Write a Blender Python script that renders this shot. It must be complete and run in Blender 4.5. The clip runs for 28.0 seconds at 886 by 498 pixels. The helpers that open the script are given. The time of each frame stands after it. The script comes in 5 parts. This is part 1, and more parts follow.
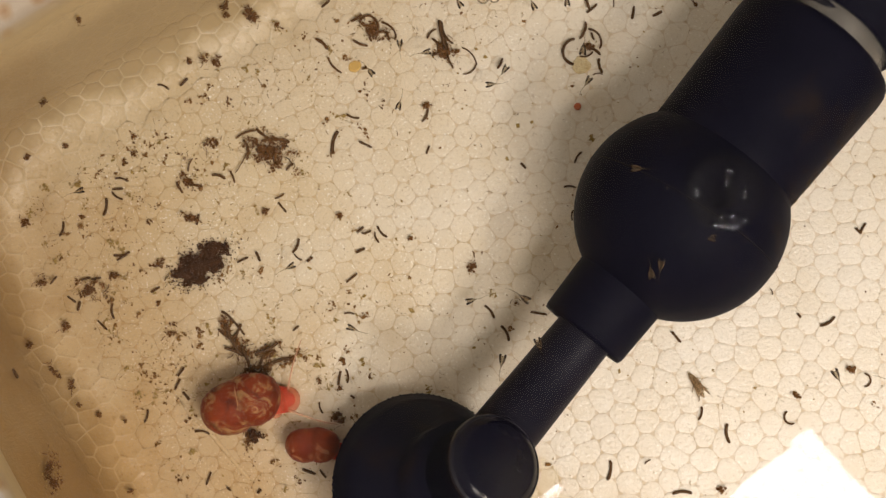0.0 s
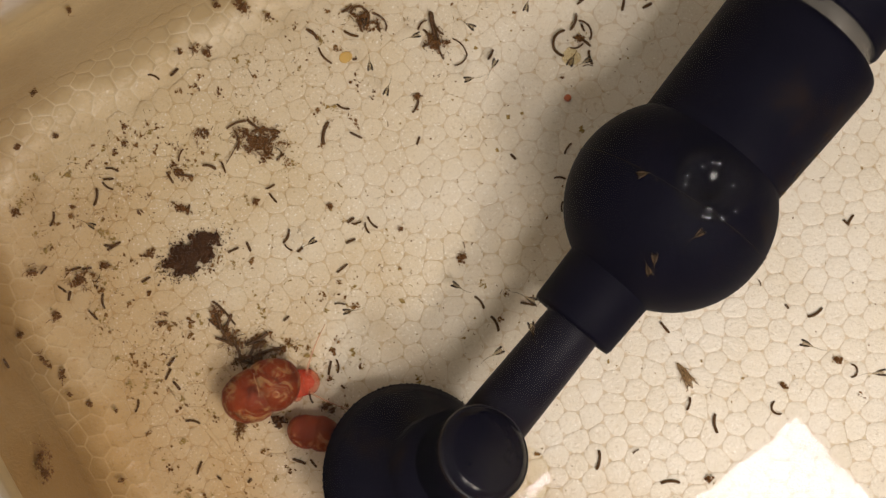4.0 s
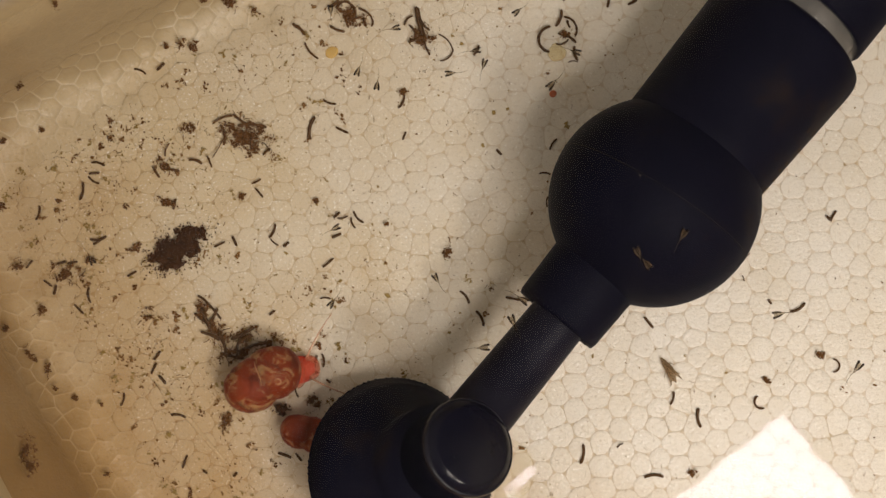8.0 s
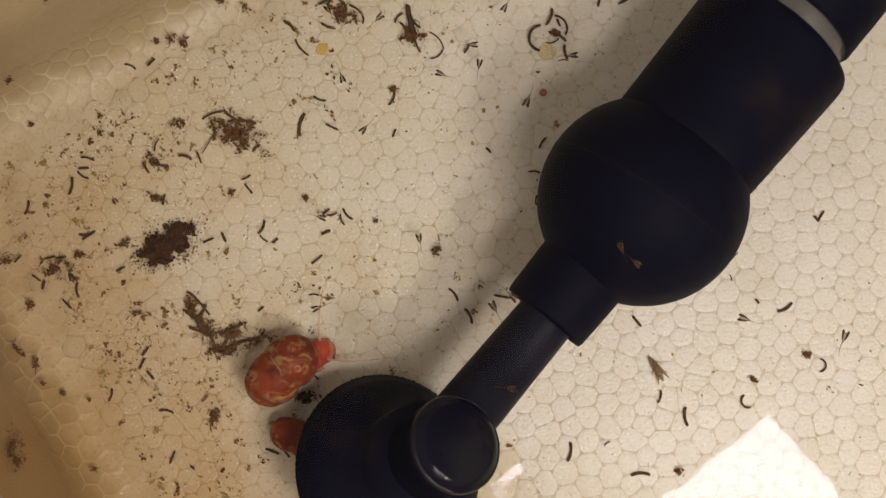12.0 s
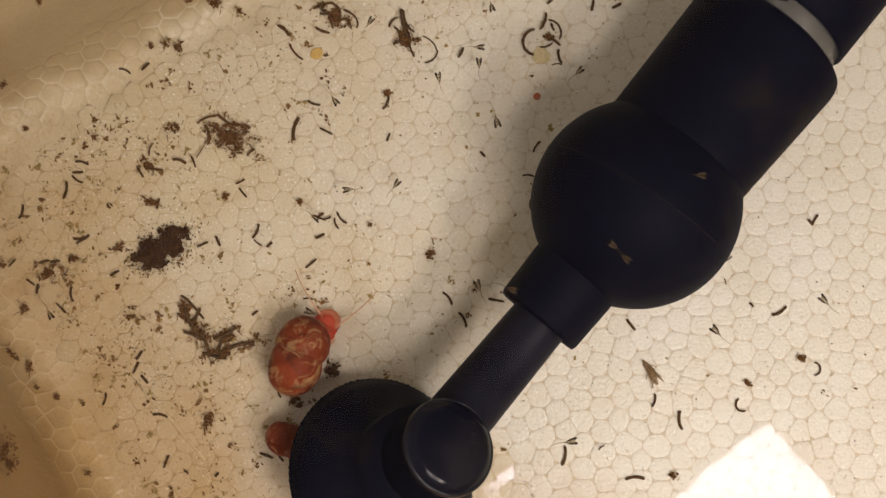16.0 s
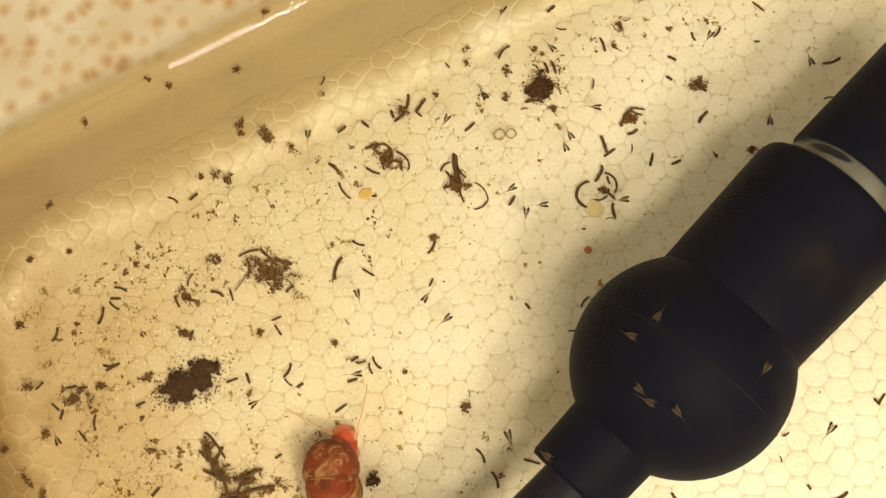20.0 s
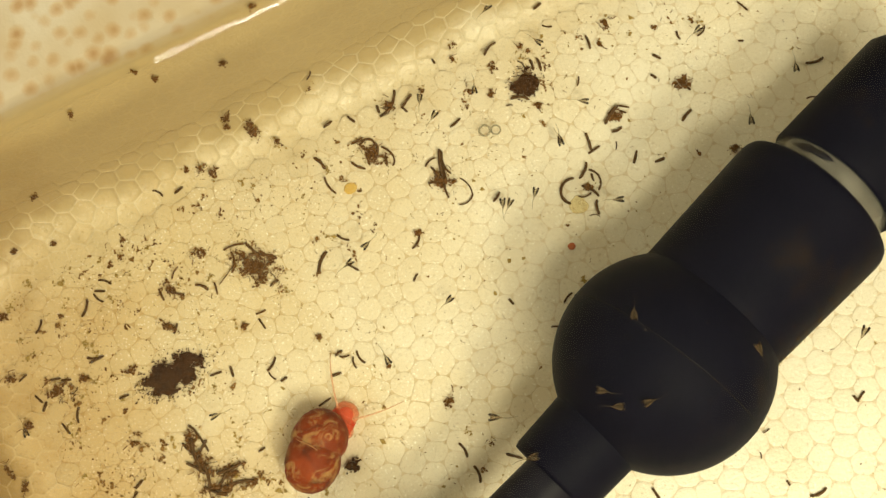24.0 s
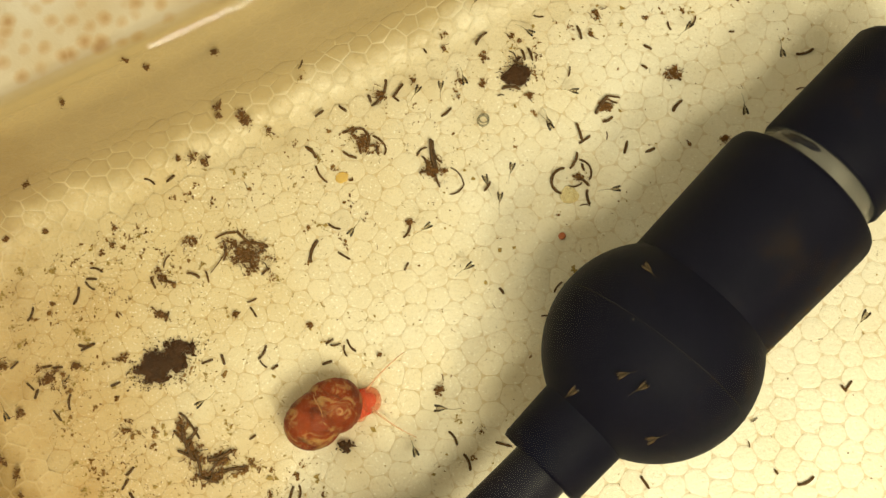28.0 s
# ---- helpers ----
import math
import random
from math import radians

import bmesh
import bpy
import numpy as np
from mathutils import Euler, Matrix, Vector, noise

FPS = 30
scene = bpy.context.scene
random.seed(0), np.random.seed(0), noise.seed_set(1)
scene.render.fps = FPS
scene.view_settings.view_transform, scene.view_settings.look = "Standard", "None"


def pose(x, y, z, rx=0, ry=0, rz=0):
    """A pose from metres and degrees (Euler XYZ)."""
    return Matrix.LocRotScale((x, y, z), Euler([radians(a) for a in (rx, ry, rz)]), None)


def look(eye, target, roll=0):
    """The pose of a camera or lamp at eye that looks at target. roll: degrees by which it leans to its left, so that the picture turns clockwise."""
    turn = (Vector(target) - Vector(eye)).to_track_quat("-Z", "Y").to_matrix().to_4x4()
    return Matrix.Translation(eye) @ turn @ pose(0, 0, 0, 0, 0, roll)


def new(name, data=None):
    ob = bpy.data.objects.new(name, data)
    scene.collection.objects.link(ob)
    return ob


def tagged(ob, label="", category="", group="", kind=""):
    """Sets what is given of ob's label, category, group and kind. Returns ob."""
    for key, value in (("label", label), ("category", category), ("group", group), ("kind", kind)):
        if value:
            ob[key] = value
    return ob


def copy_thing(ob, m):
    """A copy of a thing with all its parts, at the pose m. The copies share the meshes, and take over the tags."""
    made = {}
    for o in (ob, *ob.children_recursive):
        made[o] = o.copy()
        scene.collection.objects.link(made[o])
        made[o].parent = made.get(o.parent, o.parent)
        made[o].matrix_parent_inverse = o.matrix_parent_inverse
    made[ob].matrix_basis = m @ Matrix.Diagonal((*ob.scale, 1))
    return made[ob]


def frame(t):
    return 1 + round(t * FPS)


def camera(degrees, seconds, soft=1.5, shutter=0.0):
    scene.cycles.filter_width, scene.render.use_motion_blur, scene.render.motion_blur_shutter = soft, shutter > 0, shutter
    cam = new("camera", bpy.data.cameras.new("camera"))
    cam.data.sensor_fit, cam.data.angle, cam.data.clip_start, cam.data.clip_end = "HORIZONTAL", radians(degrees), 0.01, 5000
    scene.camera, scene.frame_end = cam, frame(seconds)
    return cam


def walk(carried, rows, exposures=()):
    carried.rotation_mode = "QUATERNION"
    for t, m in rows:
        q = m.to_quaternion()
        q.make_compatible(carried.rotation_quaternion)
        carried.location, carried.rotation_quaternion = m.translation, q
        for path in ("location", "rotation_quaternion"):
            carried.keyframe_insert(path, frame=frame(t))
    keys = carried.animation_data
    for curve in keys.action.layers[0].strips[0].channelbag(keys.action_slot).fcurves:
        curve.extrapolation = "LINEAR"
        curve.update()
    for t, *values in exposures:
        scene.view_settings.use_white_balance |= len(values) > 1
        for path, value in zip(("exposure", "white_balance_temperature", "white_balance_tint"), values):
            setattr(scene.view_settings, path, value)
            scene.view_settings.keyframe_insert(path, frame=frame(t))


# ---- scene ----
cam = camera(41.0, 28.0)
PATH = [
    (0, 0.01956, -0.01723, 0.17509, 4.793, 3.334, -0.160),
    (0.5, 0.01970, -0.01681, 0.17502, 4.575, 3.353, -0.169),
    (1, 0.01977, -0.01728, 0.17520, 4.636, 3.300, -0.174),
    (1.5, 0.01969, -0.01715, 0.17549, 4.585, 3.154, -0.176),
    (2, 0.01970, -0.01694, 0.17538, 4.459, 3.104, -0.154),
    (2.5, 0.01983, -0.01684, 0.17558, 4.342, 3.111, -0.146),
    (3, 0.01939, -0.01746, 0.17571, 4.518, 2.903, -0.114),
    (3.5, 0.01960, -0.01697, 0.17569, 4.308, 2.901, -0.099),
    (5.5, 0.01930, -0.01666, 0.17605, 4.090, 2.457, -0.073),
    (6, 0.01934, -0.01667, 0.17595, 4.025, 2.392, -0.050),
    (6.5, 0.01937, -0.01679, 0.17644, 3.946, 2.261, -0.064),
    (7, 0.01971, -0.01689, 0.17611, 3.984, 2.320, -0.075),
    (7.5, 0.02006, -0.01718, 0.17607, 4.061, 2.418, -0.091),
    (8, 0.01995, -0.01730, 0.17638, 4.094, 2.251, -0.000),
    (8.5, 0.01973, -0.01702, 0.17630, 4.014, 2.166, 0.023),
    (9, 0.02019, -0.01715, 0.17643, 3.934, 2.204, 0.149),
    (9.5, 0.02011, -0.01711, 0.17652, 3.823, 2.040, 0.224),
    (10, 0.02033, -0.01731, 0.17669, 3.859, 2.047, 0.209),
    (10.5, 0.02030, -0.01733, 0.17658, 3.865, 1.976, 0.330),
    (11, 0.02042, -0.01709, 0.17676, 3.858, 1.912, 0.380),
    (11.5, 0.02031, -0.01722, 0.17664, 3.990, 1.871, 0.361),
    (12, 0.02020, -0.01736, 0.17663, 3.999, 1.771, 0.373),
    (12.5, 0.02046, -0.01710, 0.17661, 3.947, 1.806, 0.345),
    (14.5, 0.02085, -0.01799, 0.17663, 4.253, 1.810, 0.426),
    (15, 0.02136, -0.01749, 0.17663, 4.113, 1.963, 0.404),
    (15.5, 0.02082, -0.01799, 0.17655, 4.361, 1.804, 0.401),
    (16, 0.02117, -0.01842, 0.17653, 4.529, 1.804, 0.337),
    (16.5, 0.02135, -0.01839, 0.17640, 4.559, 1.917, 0.322),
    (17, 0.02166, -0.01798, 0.17657, 4.527, 1.827, 0.375),
    (17.3, 0.02166, -0.01798, 0.17657, 4.527, 1.827, 0.375),
    (17.5, 0.02304, -0.01881, 0.17536, 5.882, 2.245, 1.126),
    (17.8, 0.02469, -0.02438, 0.17215, 10.418, 3.412, 2.308),
    (18, 0.02761, -0.02218, 0.17010, 11.531, 5.060, 3.117),
    (18.5, 0.02898, -0.02113, 0.16847, 12.764, 5.893, 4.297),
    (19, 0.02878, -0.02084, 0.16828, 13.186, 5.963, 4.706),
    (19.5, 0.02888, -0.02045, 0.16808, 13.297, 5.964, 4.722),
    (20, 0.02861, -0.02006, 0.16838, 13.024, 5.749, 4.767),
    (20.5, 0.02838, -0.02016, 0.16858, 12.956, 5.570, 4.767),
    (21, 0.02839, -0.01990, 0.16877, 12.806, 5.482, 4.655),
    (21.5, 0.02822, -0.02001, 0.16891, 12.842, 5.301, 4.609),
    (23.5, 0.02859, -0.02006, 0.16914, 12.755, 4.919, 4.999),
    (24, 0.02861, -0.02041, 0.16905, 12.883, 4.883, 5.039),
    (24.5, 0.02877, -0.02025, 0.16926, 12.730, 4.777, 5.111),
    (25, 0.02920, -0.02031, 0.16911, 12.786, 4.861, 5.056),
    (25.5, 0.02938, -0.02041, 0.16925, 12.786, 4.761, 5.170),
    (26, 0.02919, -0.02022, 0.16926, 12.628, 4.705, 5.202),
    (26.5, 0.02929, -0.02004, 0.16943, 12.484, 4.680, 5.229),
    (27, 0.02930, -0.02040, 0.16947, 12.502, 4.659, 5.248),
    (27.5, 0.02923, -0.02068, 0.16938, 12.510, 4.642, 5.223),
    (28, 0.02939, -0.02070, 0.16954, 12.447, 4.634, 5.187),
]
EXPOSURES = [(0.0, -1.05, 6350, 10), (3.0, -1.18, 6300, 10), (8.0, -1.34, 6200, 10), (11.0, -1.41, 6030, 9), (15.0, -1.30, 6150, 10), (17.3, -1.18, 6250, 11), (18.2, -0.65, 7900, 11), (19.0, -0.50, 7850, 5), (20.0, -0.53, 7900, -7), (28.0, -0.57, 8000, -16)]
walk(cam, [(t, pose(*p)) for t, *p in PATH], EXPOSURES)

# ---- light ----
world = bpy.data.worlds.new("room_air")
world.use_nodes = True
world.node_tree.nodes["Background"].inputs[0].default_value = (0.55, 0.5, 0.42, 1)
world.node_tree.nodes["Background"].inputs[1].default_value = 0.08
scene.world = world

# four unseen lamp panels, each turned a little further aside; the farthest is the brightest
# the first makes the water glint; the others are added for shadow and streak
PANELS = [((0.0820, -0.0726, 0.2232), -7.2, 0.072, 0.028, 0.40), ((0.1583, -0.0762, 0.22), 6, 0.021, 0.027, 0.20), ((0.0477, -0.1131, 0.22), 12, 0.030, 0.052, 0.15), ((0.1200, -0.1400, 0.2200), 0, 0.038, 0.034, 0.62)]
lamps = []
for eye, turn, wide, long, watts in PANELS:
    lamp_data = bpy.data.lights.new("panel_light", "AREA")
    lamp_data.shape = "RECTANGLE"
    lamp_data.size, lamp_data.size_y = wide, long
    lamp_data.energy = watts
    lamp_data.color = (1.0, 0.915, 0.925)
    lamp = new("panel_light", lamp_data)
    lamp.matrix_world = look(eye, (0.015, -0.005, 0.0), 0) @ Matrix.Rotation(radians(turn), 4, "Z")
    lamps.append(lamp)

# soft fill added from the west; no such window is known
fill_data = bpy.data.lights.new("added_fill_light", "AREA")
fill_data.shape = "RECTANGLE"
fill_data.size, fill_data.size_y = 2.2, 1.3
fill_data.energy = 245
fill_data.color = (0.97, 0.93, 0.97)
fill_lamp = new("added_fill_light", fill_data)
fill_lamp.matrix_world = look((-2.08, 0.3, 0.75), (0.0, 0.3, 0.75))


# ---- materials ----
def material(name):
    m = bpy.data.materials.new(name)
    m.use_nodes = True
    return m, m.node_tree.nodes, m.node_tree.links, m.node_tree.nodes["Principled BSDF"]


def ramp(nodes, links, source, stops):
    r = nodes.new("ShaderNodeValToRGB")
    while len(r.color_ramp.elements) < len(stops):
        r.color_ramp.elements.new(0.5)
    for e, (at, c) in zip(r.color_ramp.elements, stops):
        e.position, e.color = at, (*c, 1)
    links.new(source, r.inputs[0])
    return r.outputs[0]


def grain(nodes, links, scale, detail=6.0, rough=0.6, warp=0.0):
    co = nodes.new("ShaderNodeTexCoord")
    n = nodes.new("ShaderNodeTexNoise")
    n.inputs["Scale"].default_value, n.inputs["Detail"].default_value = scale, detail
    n.inputs["Roughness"].default_value, n.inputs["Distortion"].default_value = rough, warp
    links.new(co.outputs["Object"], n.inputs["Vector"])
    return n.outputs["Fac"]


def mixed(nodes, links, fac, a, b, mode="MIX"):
    m = nodes.new("ShaderNodeMix")
    m.data_type, m.blend_type = "RGBA", mode
    for value, slot in ((fac, 0), (a, 6), (b, 7)):
        if isinstance(value, (int, float)):
            m.inputs[slot].default_value = value
        elif isinstance(value, tuple):
            m.inputs[slot].default_value = (*value, 1)
        else:
            links.new(value, m.inputs[slot])
    return m.outputs[2]


def bumped(nodes, links, bsdf, height, strength, distance):
    b = nodes.new("ShaderNodeBump")
    b.inputs["Strength"].default_value, b.inputs["Distance"].default_value = strength, distance
    links.new(height, b.inputs["Height"])
    links.new(b.outputs[0], bsdf.inputs["Normal"])


def foam_material(name, light, dark, dirt=0.5, glint=1.0, settled=1.0, wall_tan=None, start=135.0):
    m, nodes, links, bsdf = material(name)
    info = nodes.new("ShaderNodeObjectInfo")
    island = nodes.new("ShaderNodeNewGeometry")
    add = nodes.new("ShaderNodeMath")
    add.operation = "ADD"
    links.new(info.outputs["Random"], add.inputs[0])
    links.new(island.outputs["Random Per Island"], add.inputs[1])
    half = nodes.new("ShaderNodeMath")
    half.operation = "FRACT"
    links.new(add.outputs[0], half.inputs[0])
    own = ramp(nodes, links, half.outputs[0], [(0.0, dark), (1.0, light)])
    soil = ramp(nodes, links, grain(nodes, links, 70, 6), [(0.38, (1, 1, 1)), (0.72, (0.86, 0.77, 0.60))])
    c = mixed(nodes, links, dirt, own, soil, "MULTIPLY")
    # a brownish film that has settled towards the corner of the tray
    co = nodes.new("ShaderNodeTexCoord")
    dot = nodes.new("ShaderNodeVectorMath")
    dot.operation = "DOT_PRODUCT"
    dot.inputs[1].default_value = (-9.5, 1.5, 0.0)
    links.new(co.outputs["Object"], dot.inputs[0])
    stir = nodes.new("ShaderNodeMath")
    stir.operation = "MULTIPLY_ADD"
    stir.inputs[1].default_value = 0.7
    links.new(grain(nodes, links, 55, 6), stir.inputs[0])
    links.new(dot.outputs["Value"], stir.inputs[2])
    film = ramp(nodes, links, stir.outputs[0], [(0.0, (1, 1, 1)), (0.70, (0.885, 0.785, 0.59))])
    c = mixed(nodes, links, settled, c, film, "MULTIPLY")
    fleck = ramp(nodes, links, grain(nodes, links, 1500, 3), [(0.58, (1, 1, 1)), (0.72, (0.58, 0.46, 0.29))])
    # wet sparkle of the beads, painted into the colour as near-white flecks
    painted_glitter = ramp(nodes, links, grain(nodes, links, 2600, 2), [(0.60, (0, 0, 0)), (0.68, (1, 1, 1))])
    patch = ramp(nodes, links, grain(nodes, links, 330, 3), [(0.38, (0, 0, 0)), (0.55, (glint, glint, glint))])
    painted_glitter = mixed(nodes, links, 1.0, painted_glitter, patch, "MULTIPLY")
    c = mixed(nodes, links, painted_glitter, c, (0.95, 0.93, 0.87)) if glint else c
    c = mixed(nodes, links, dirt, c, fleck, "MULTIPLY")
    if wall_tan:
        # tan that deepens from a few millimetres up the wall
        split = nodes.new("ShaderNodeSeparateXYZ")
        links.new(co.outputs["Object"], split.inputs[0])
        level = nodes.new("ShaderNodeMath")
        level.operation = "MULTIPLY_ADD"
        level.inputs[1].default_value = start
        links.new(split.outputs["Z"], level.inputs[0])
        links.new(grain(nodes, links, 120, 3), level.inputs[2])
        height_mix = ramp(nodes, links, level.outputs[0], [(0.55, (0, 0, 0)), (1.0, (1, 1, 1))])
        tan = ramp(nodes, links, grain(nodes, links, 90, 4), [(0.3, wall_tan), (0.7, tuple(1.07 * q for q in wall_tan))])
        c = mixed(nodes, links, height_mix, c, tan)
    # browner towards the far corner, broken up by noise
    dot = nodes.new("ShaderNodeVectorMath")
    dot.operation = "DOT_PRODUCT"
    dot.inputs[1].default_value = (-7.0, -10.0, 0.0)
    links.new(co.outputs["Object"], dot.inputs[0])
    stir = nodes.new("ShaderNodeMath")
    stir.operation = "MULTIPLY_ADD"
    stir.inputs[1].default_value = 0.8
    links.new(grain(nodes, links, 60, 6), stir.inputs[0])
    links.new(dot.outputs["Value"], stir.inputs[2])
    corner_brown = ramp(nodes, links, stir.outputs[0], [(0.50, (1, 1, 1)), (1.0, (0.74, 0.60, 0.42))])
    c = mixed(nodes, links, 1.0, c, corner_brown, "MULTIPLY")
    links.new(c, bsdf.inputs["Base Color"])
    bsdf.inputs["Roughness"].default_value = 0.22
    bsdf.inputs["Specular IOR Level"].default_value = 0.34 if glint else 0.12
    bumped(nodes, links, bsdf, grain(nodes, links, 2100, 3), 0.45 if glint else 0.35, 0.0003)
    return m


def plain_material(name, a, b, scale, roughness, metal=0.0, bump=0.2, distance=0.0002, specular=0.5):
    m, nodes, links, bsdf = material(name)
    f = grain(nodes, links, scale, 6)
    links.new(ramp(nodes, links, f, [(0.3, a), (0.7, b)]), bsdf.inputs["Base Color"])
    bsdf.inputs["Roughness"].default_value, bsdf.inputs["Metallic"].default_value = roughness, metal
    bsdf.inputs["Specular IOR Level"].default_value = specular
    if bump:
        bumped(nodes, links, bsdf, grain(nodes, links, scale * 4, 4), bump, distance)
    return m


def water_material():
    m, nodes, links, bsdf = material("still_water")
    nodes.remove(bsdf)
    clear = nodes.new("ShaderNodeBsdfTransparent")
    clear.inputs[0].default_value = (0.97, 0.945, 0.87, 1)
    gloss = nodes.new("ShaderNodeBsdfGlossy")
    gloss.inputs["Roughness"].default_value = 0.0
    fres = nodes.new("ShaderNodeFresnel")
    fres.inputs[0].default_value = 1.33
    # the faintest swell
    swell = nodes.new("ShaderNodeBump")
    swell.inputs["Strength"].default_value, swell.inputs["Distance"].default_value = 1.0, 0.00002
    links.new(grain(nodes, links, 130, 2), swell.inputs["Height"])
    links.new(swell.outputs[0], gloss.inputs["Normal"])
    mix = nodes.new("ShaderNodeMixShader")
    links.new(fres.outputs[0], mix.inputs[0])
    links.new(clear.outputs[0], mix.inputs[1])
    links.new(gloss.outputs[0], mix.inputs[2])
    links.new(mix.outputs[0], nodes["Material Output"].inputs["Surface"])
    return m


def rim_material():
    """Dry foam with brown stains the size of its beads."""
    m, nodes, links, bsdf = material("foam_rim")
    place = nodes.new("ShaderNodeTexCoord")
    cells = nodes.new("ShaderNodeTexVoronoi")
    cells.inputs["Scale"].default_value = 390
    links.new(place.outputs["Object"], cells.inputs["Vector"])
    stir = nodes.new("ShaderNodeMath")
    stir.operation = "MULTIPLY_ADD"
    stir.inputs[1].default_value = 0.5
    links.new(grain(nodes, links, 330, 4), stir.inputs[0])
    links.new(cells.outputs["Distance"], stir.inputs[2])
    spots = ramp(nodes, links, stir.outputs[0], [(0.34, (0.265, 0.165, 0.080)), (0.56, (0.325, 0.24, 0.145)), (0.76, (0.36, 0.305, 0.225))])
    wide = ramp(nodes, links, grain(nodes, links, 45, 3), [(0.35, (0.82, 0.70, 0.52)), (0.65, (1, 0.98, 0.95))])
    dry = mixed(nodes, links, 1.0, spots, wide, "MULTIPLY")
    split = nodes.new("ShaderNodeSeparateXYZ")
    links.new(place.outputs["Object"], split.inputs[0])
    level = nodes.new("ShaderNodeMath")
    level.operation = "MULTIPLY_ADD"
    level.inputs[1].default_value = 250.0
    level.inputs[2].default_value = -7.7
    links.new(split.outputs["Z"], level.inputs[0])
    up = ramp(nodes, links, level.outputs[0], [(0.3, (0, 0, 0)), (0.85, (1, 1, 1))])
    links.new(mixed(nodes, links, up, (0.475, 0.37, 0.207), dry), bsdf.inputs["Base Color"])
    bsdf.inputs["Roughness"].default_value = 0.55
    bsdf.inputs["Specular IOR Level"].default_value = 0.2
    bumped(nodes, links, bsdf, grain(nodes, links, 500, 3), 0.3, 0.0004)
    return m


def see_through(name, colour, share):
    m, nodes, links, bsdf = material(name)
    bsdf.inputs["Base Color"].default_value = (*colour, 1)
    bsdf.inputs["Roughness"].default_value = 0.5
    bsdf.inputs["Specular IOR Level"].default_value = 0.1
    clear = nodes.new("ShaderNodeBsdfTransparent")
    clear.inputs[0].default_value = (0.98, 0.95, 0.88, 1)
    mix = nodes.new("ShaderNodeMixShader")
    mix.inputs[0].default_value = share
    links.new(clear.outputs[0], mix.inputs[1])
    links.new(bsdf.outputs[0], mix.inputs[2])
    links.new(mix.outputs[0], nodes["Material Output"].inputs["Surface"])
    return m


FOAM = foam_material("foam_beads", (0.83, 0.79, 0.70), (0.80, 0.757, 0.665), 0.4)
FOAM_MID = foam_material("foam_mid_tone", (0.80, 0.75, 0.645), (0.76, 0.71, 0.60), 0.5, 0.3, 0.9, (0.46, 0.358, 0.20))
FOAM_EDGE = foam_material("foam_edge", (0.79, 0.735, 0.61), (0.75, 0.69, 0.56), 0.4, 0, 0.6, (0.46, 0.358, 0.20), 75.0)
FOAM_RIM = rim_material()
FOAM_JOINT = foam_material("foam_joint", (0.755, 0.675, 0.55), (0.715, 0.635, 0.51), 0.7, 0, 1.0, (0.46, 0.358, 0.20))
BLACK = plain_material("black_plastic", (0.0021, 0.0021, 0.0075), (0.0042, 0.0041, 0.0108), 300, 0.55, specular=0.035)
b_nodes, b_links = BLACK.node_tree.nodes, BLACK.node_tree.links
b_bsdf = b_nodes["Principled BSDF"]
film = ramp(b_nodes, b_links, grain(b_nodes, b_links, 75, 6, 0.65), [(0.54, (0, 0, 0)), (0.82, (1, 1, 1))])
speck = ramp(b_nodes, b_links, grain(b_nodes, b_links, 1100, 2), [(0.75, (0, 0, 0)), (0.79, (1, 1, 1))])
browned = mixed(b_nodes, b_links, film, b_bsdf.inputs["Base Color"].links[0].from_socket, (0.024, 0.015, 0.008))
b_links.new(mixed(b_nodes, b_links, speck, browned, (0.09, 0.09, 0.095)), b_bsdf.inputs["Base Color"])
WET_BLACK = plain_material("wet_black_plastic", (0.0025, 0.0024, 0.008), (0.0045, 0.0042, 0.011), 300, 0.16, specular=0.16)
RIM_GLOSS = plain_material("shiny_black_plastic", (0.003, 0.003, 0.009), (0.005, 0.005, 0.012), 700, 0.2, bump=0.5, specular=0.35)
SEAM = plain_material("plastic_seam", (0.014, 0.012, 0.009), (0.03, 0.025, 0.018), 900, 0.6, specular=0.05)
CLEAR = plain_material("clear_plastic", (0.14, 0.135, 0.125), (0.30, 0.285, 0.26), 260, 0.15, specular=0.4)
c_nodes, c_links = CLEAR.node_tree.nodes, CLEAR.node_tree.links
c_clear, c_mix = c_nodes.new("ShaderNodeBsdfTransparent"), c_nodes.new("ShaderNodeMixShader")
c_mix.inputs[0].default_value = 0.42
c_links.new(c_clear.outputs[0], c_mix.inputs[1])
c_links.new(c_nodes["Principled BSDF"].outputs[0], c_mix.inputs[2])
c_links.new(c_mix.outputs[0], c_nodes["Material Output"].inputs["Surface"])
# dark and pale blotches imitate the reflections in the clear ring
CORE = plain_material("ring_core", (0.05, 0.05, 0.055), (0.36, 0.335, 0.30), 150, 0.3, specular=0.4)
GRIT = plain_material("pale_grit", (0.07, 0.06, 0.05), (0.20, 0.18, 0.15), 900, 0.8, specular=0.1)
ALGAE = see_through("brown_algae", (0.17, 0.095, 0.035), 0.10)
# the thin pipe's grey-blue highlight, put into a paler base colour
PIPE = plain_material("lifted_black_plastic", (0.0080, 0.0075, 0.0140), (0.0125, 0.0115, 0.0190), 260, 0.45, specular=0.06)
WATER = water_material()
TABLE = plain_material("table_wood", (0.16, 0.10, 0.06), (0.24, 0.16, 0.09), 30, 0.5)
PAINT = plain_material("room_paint", (0.33, 0.32, 0.30), (0.38, 0.365, 0.34), 4, 0.8)


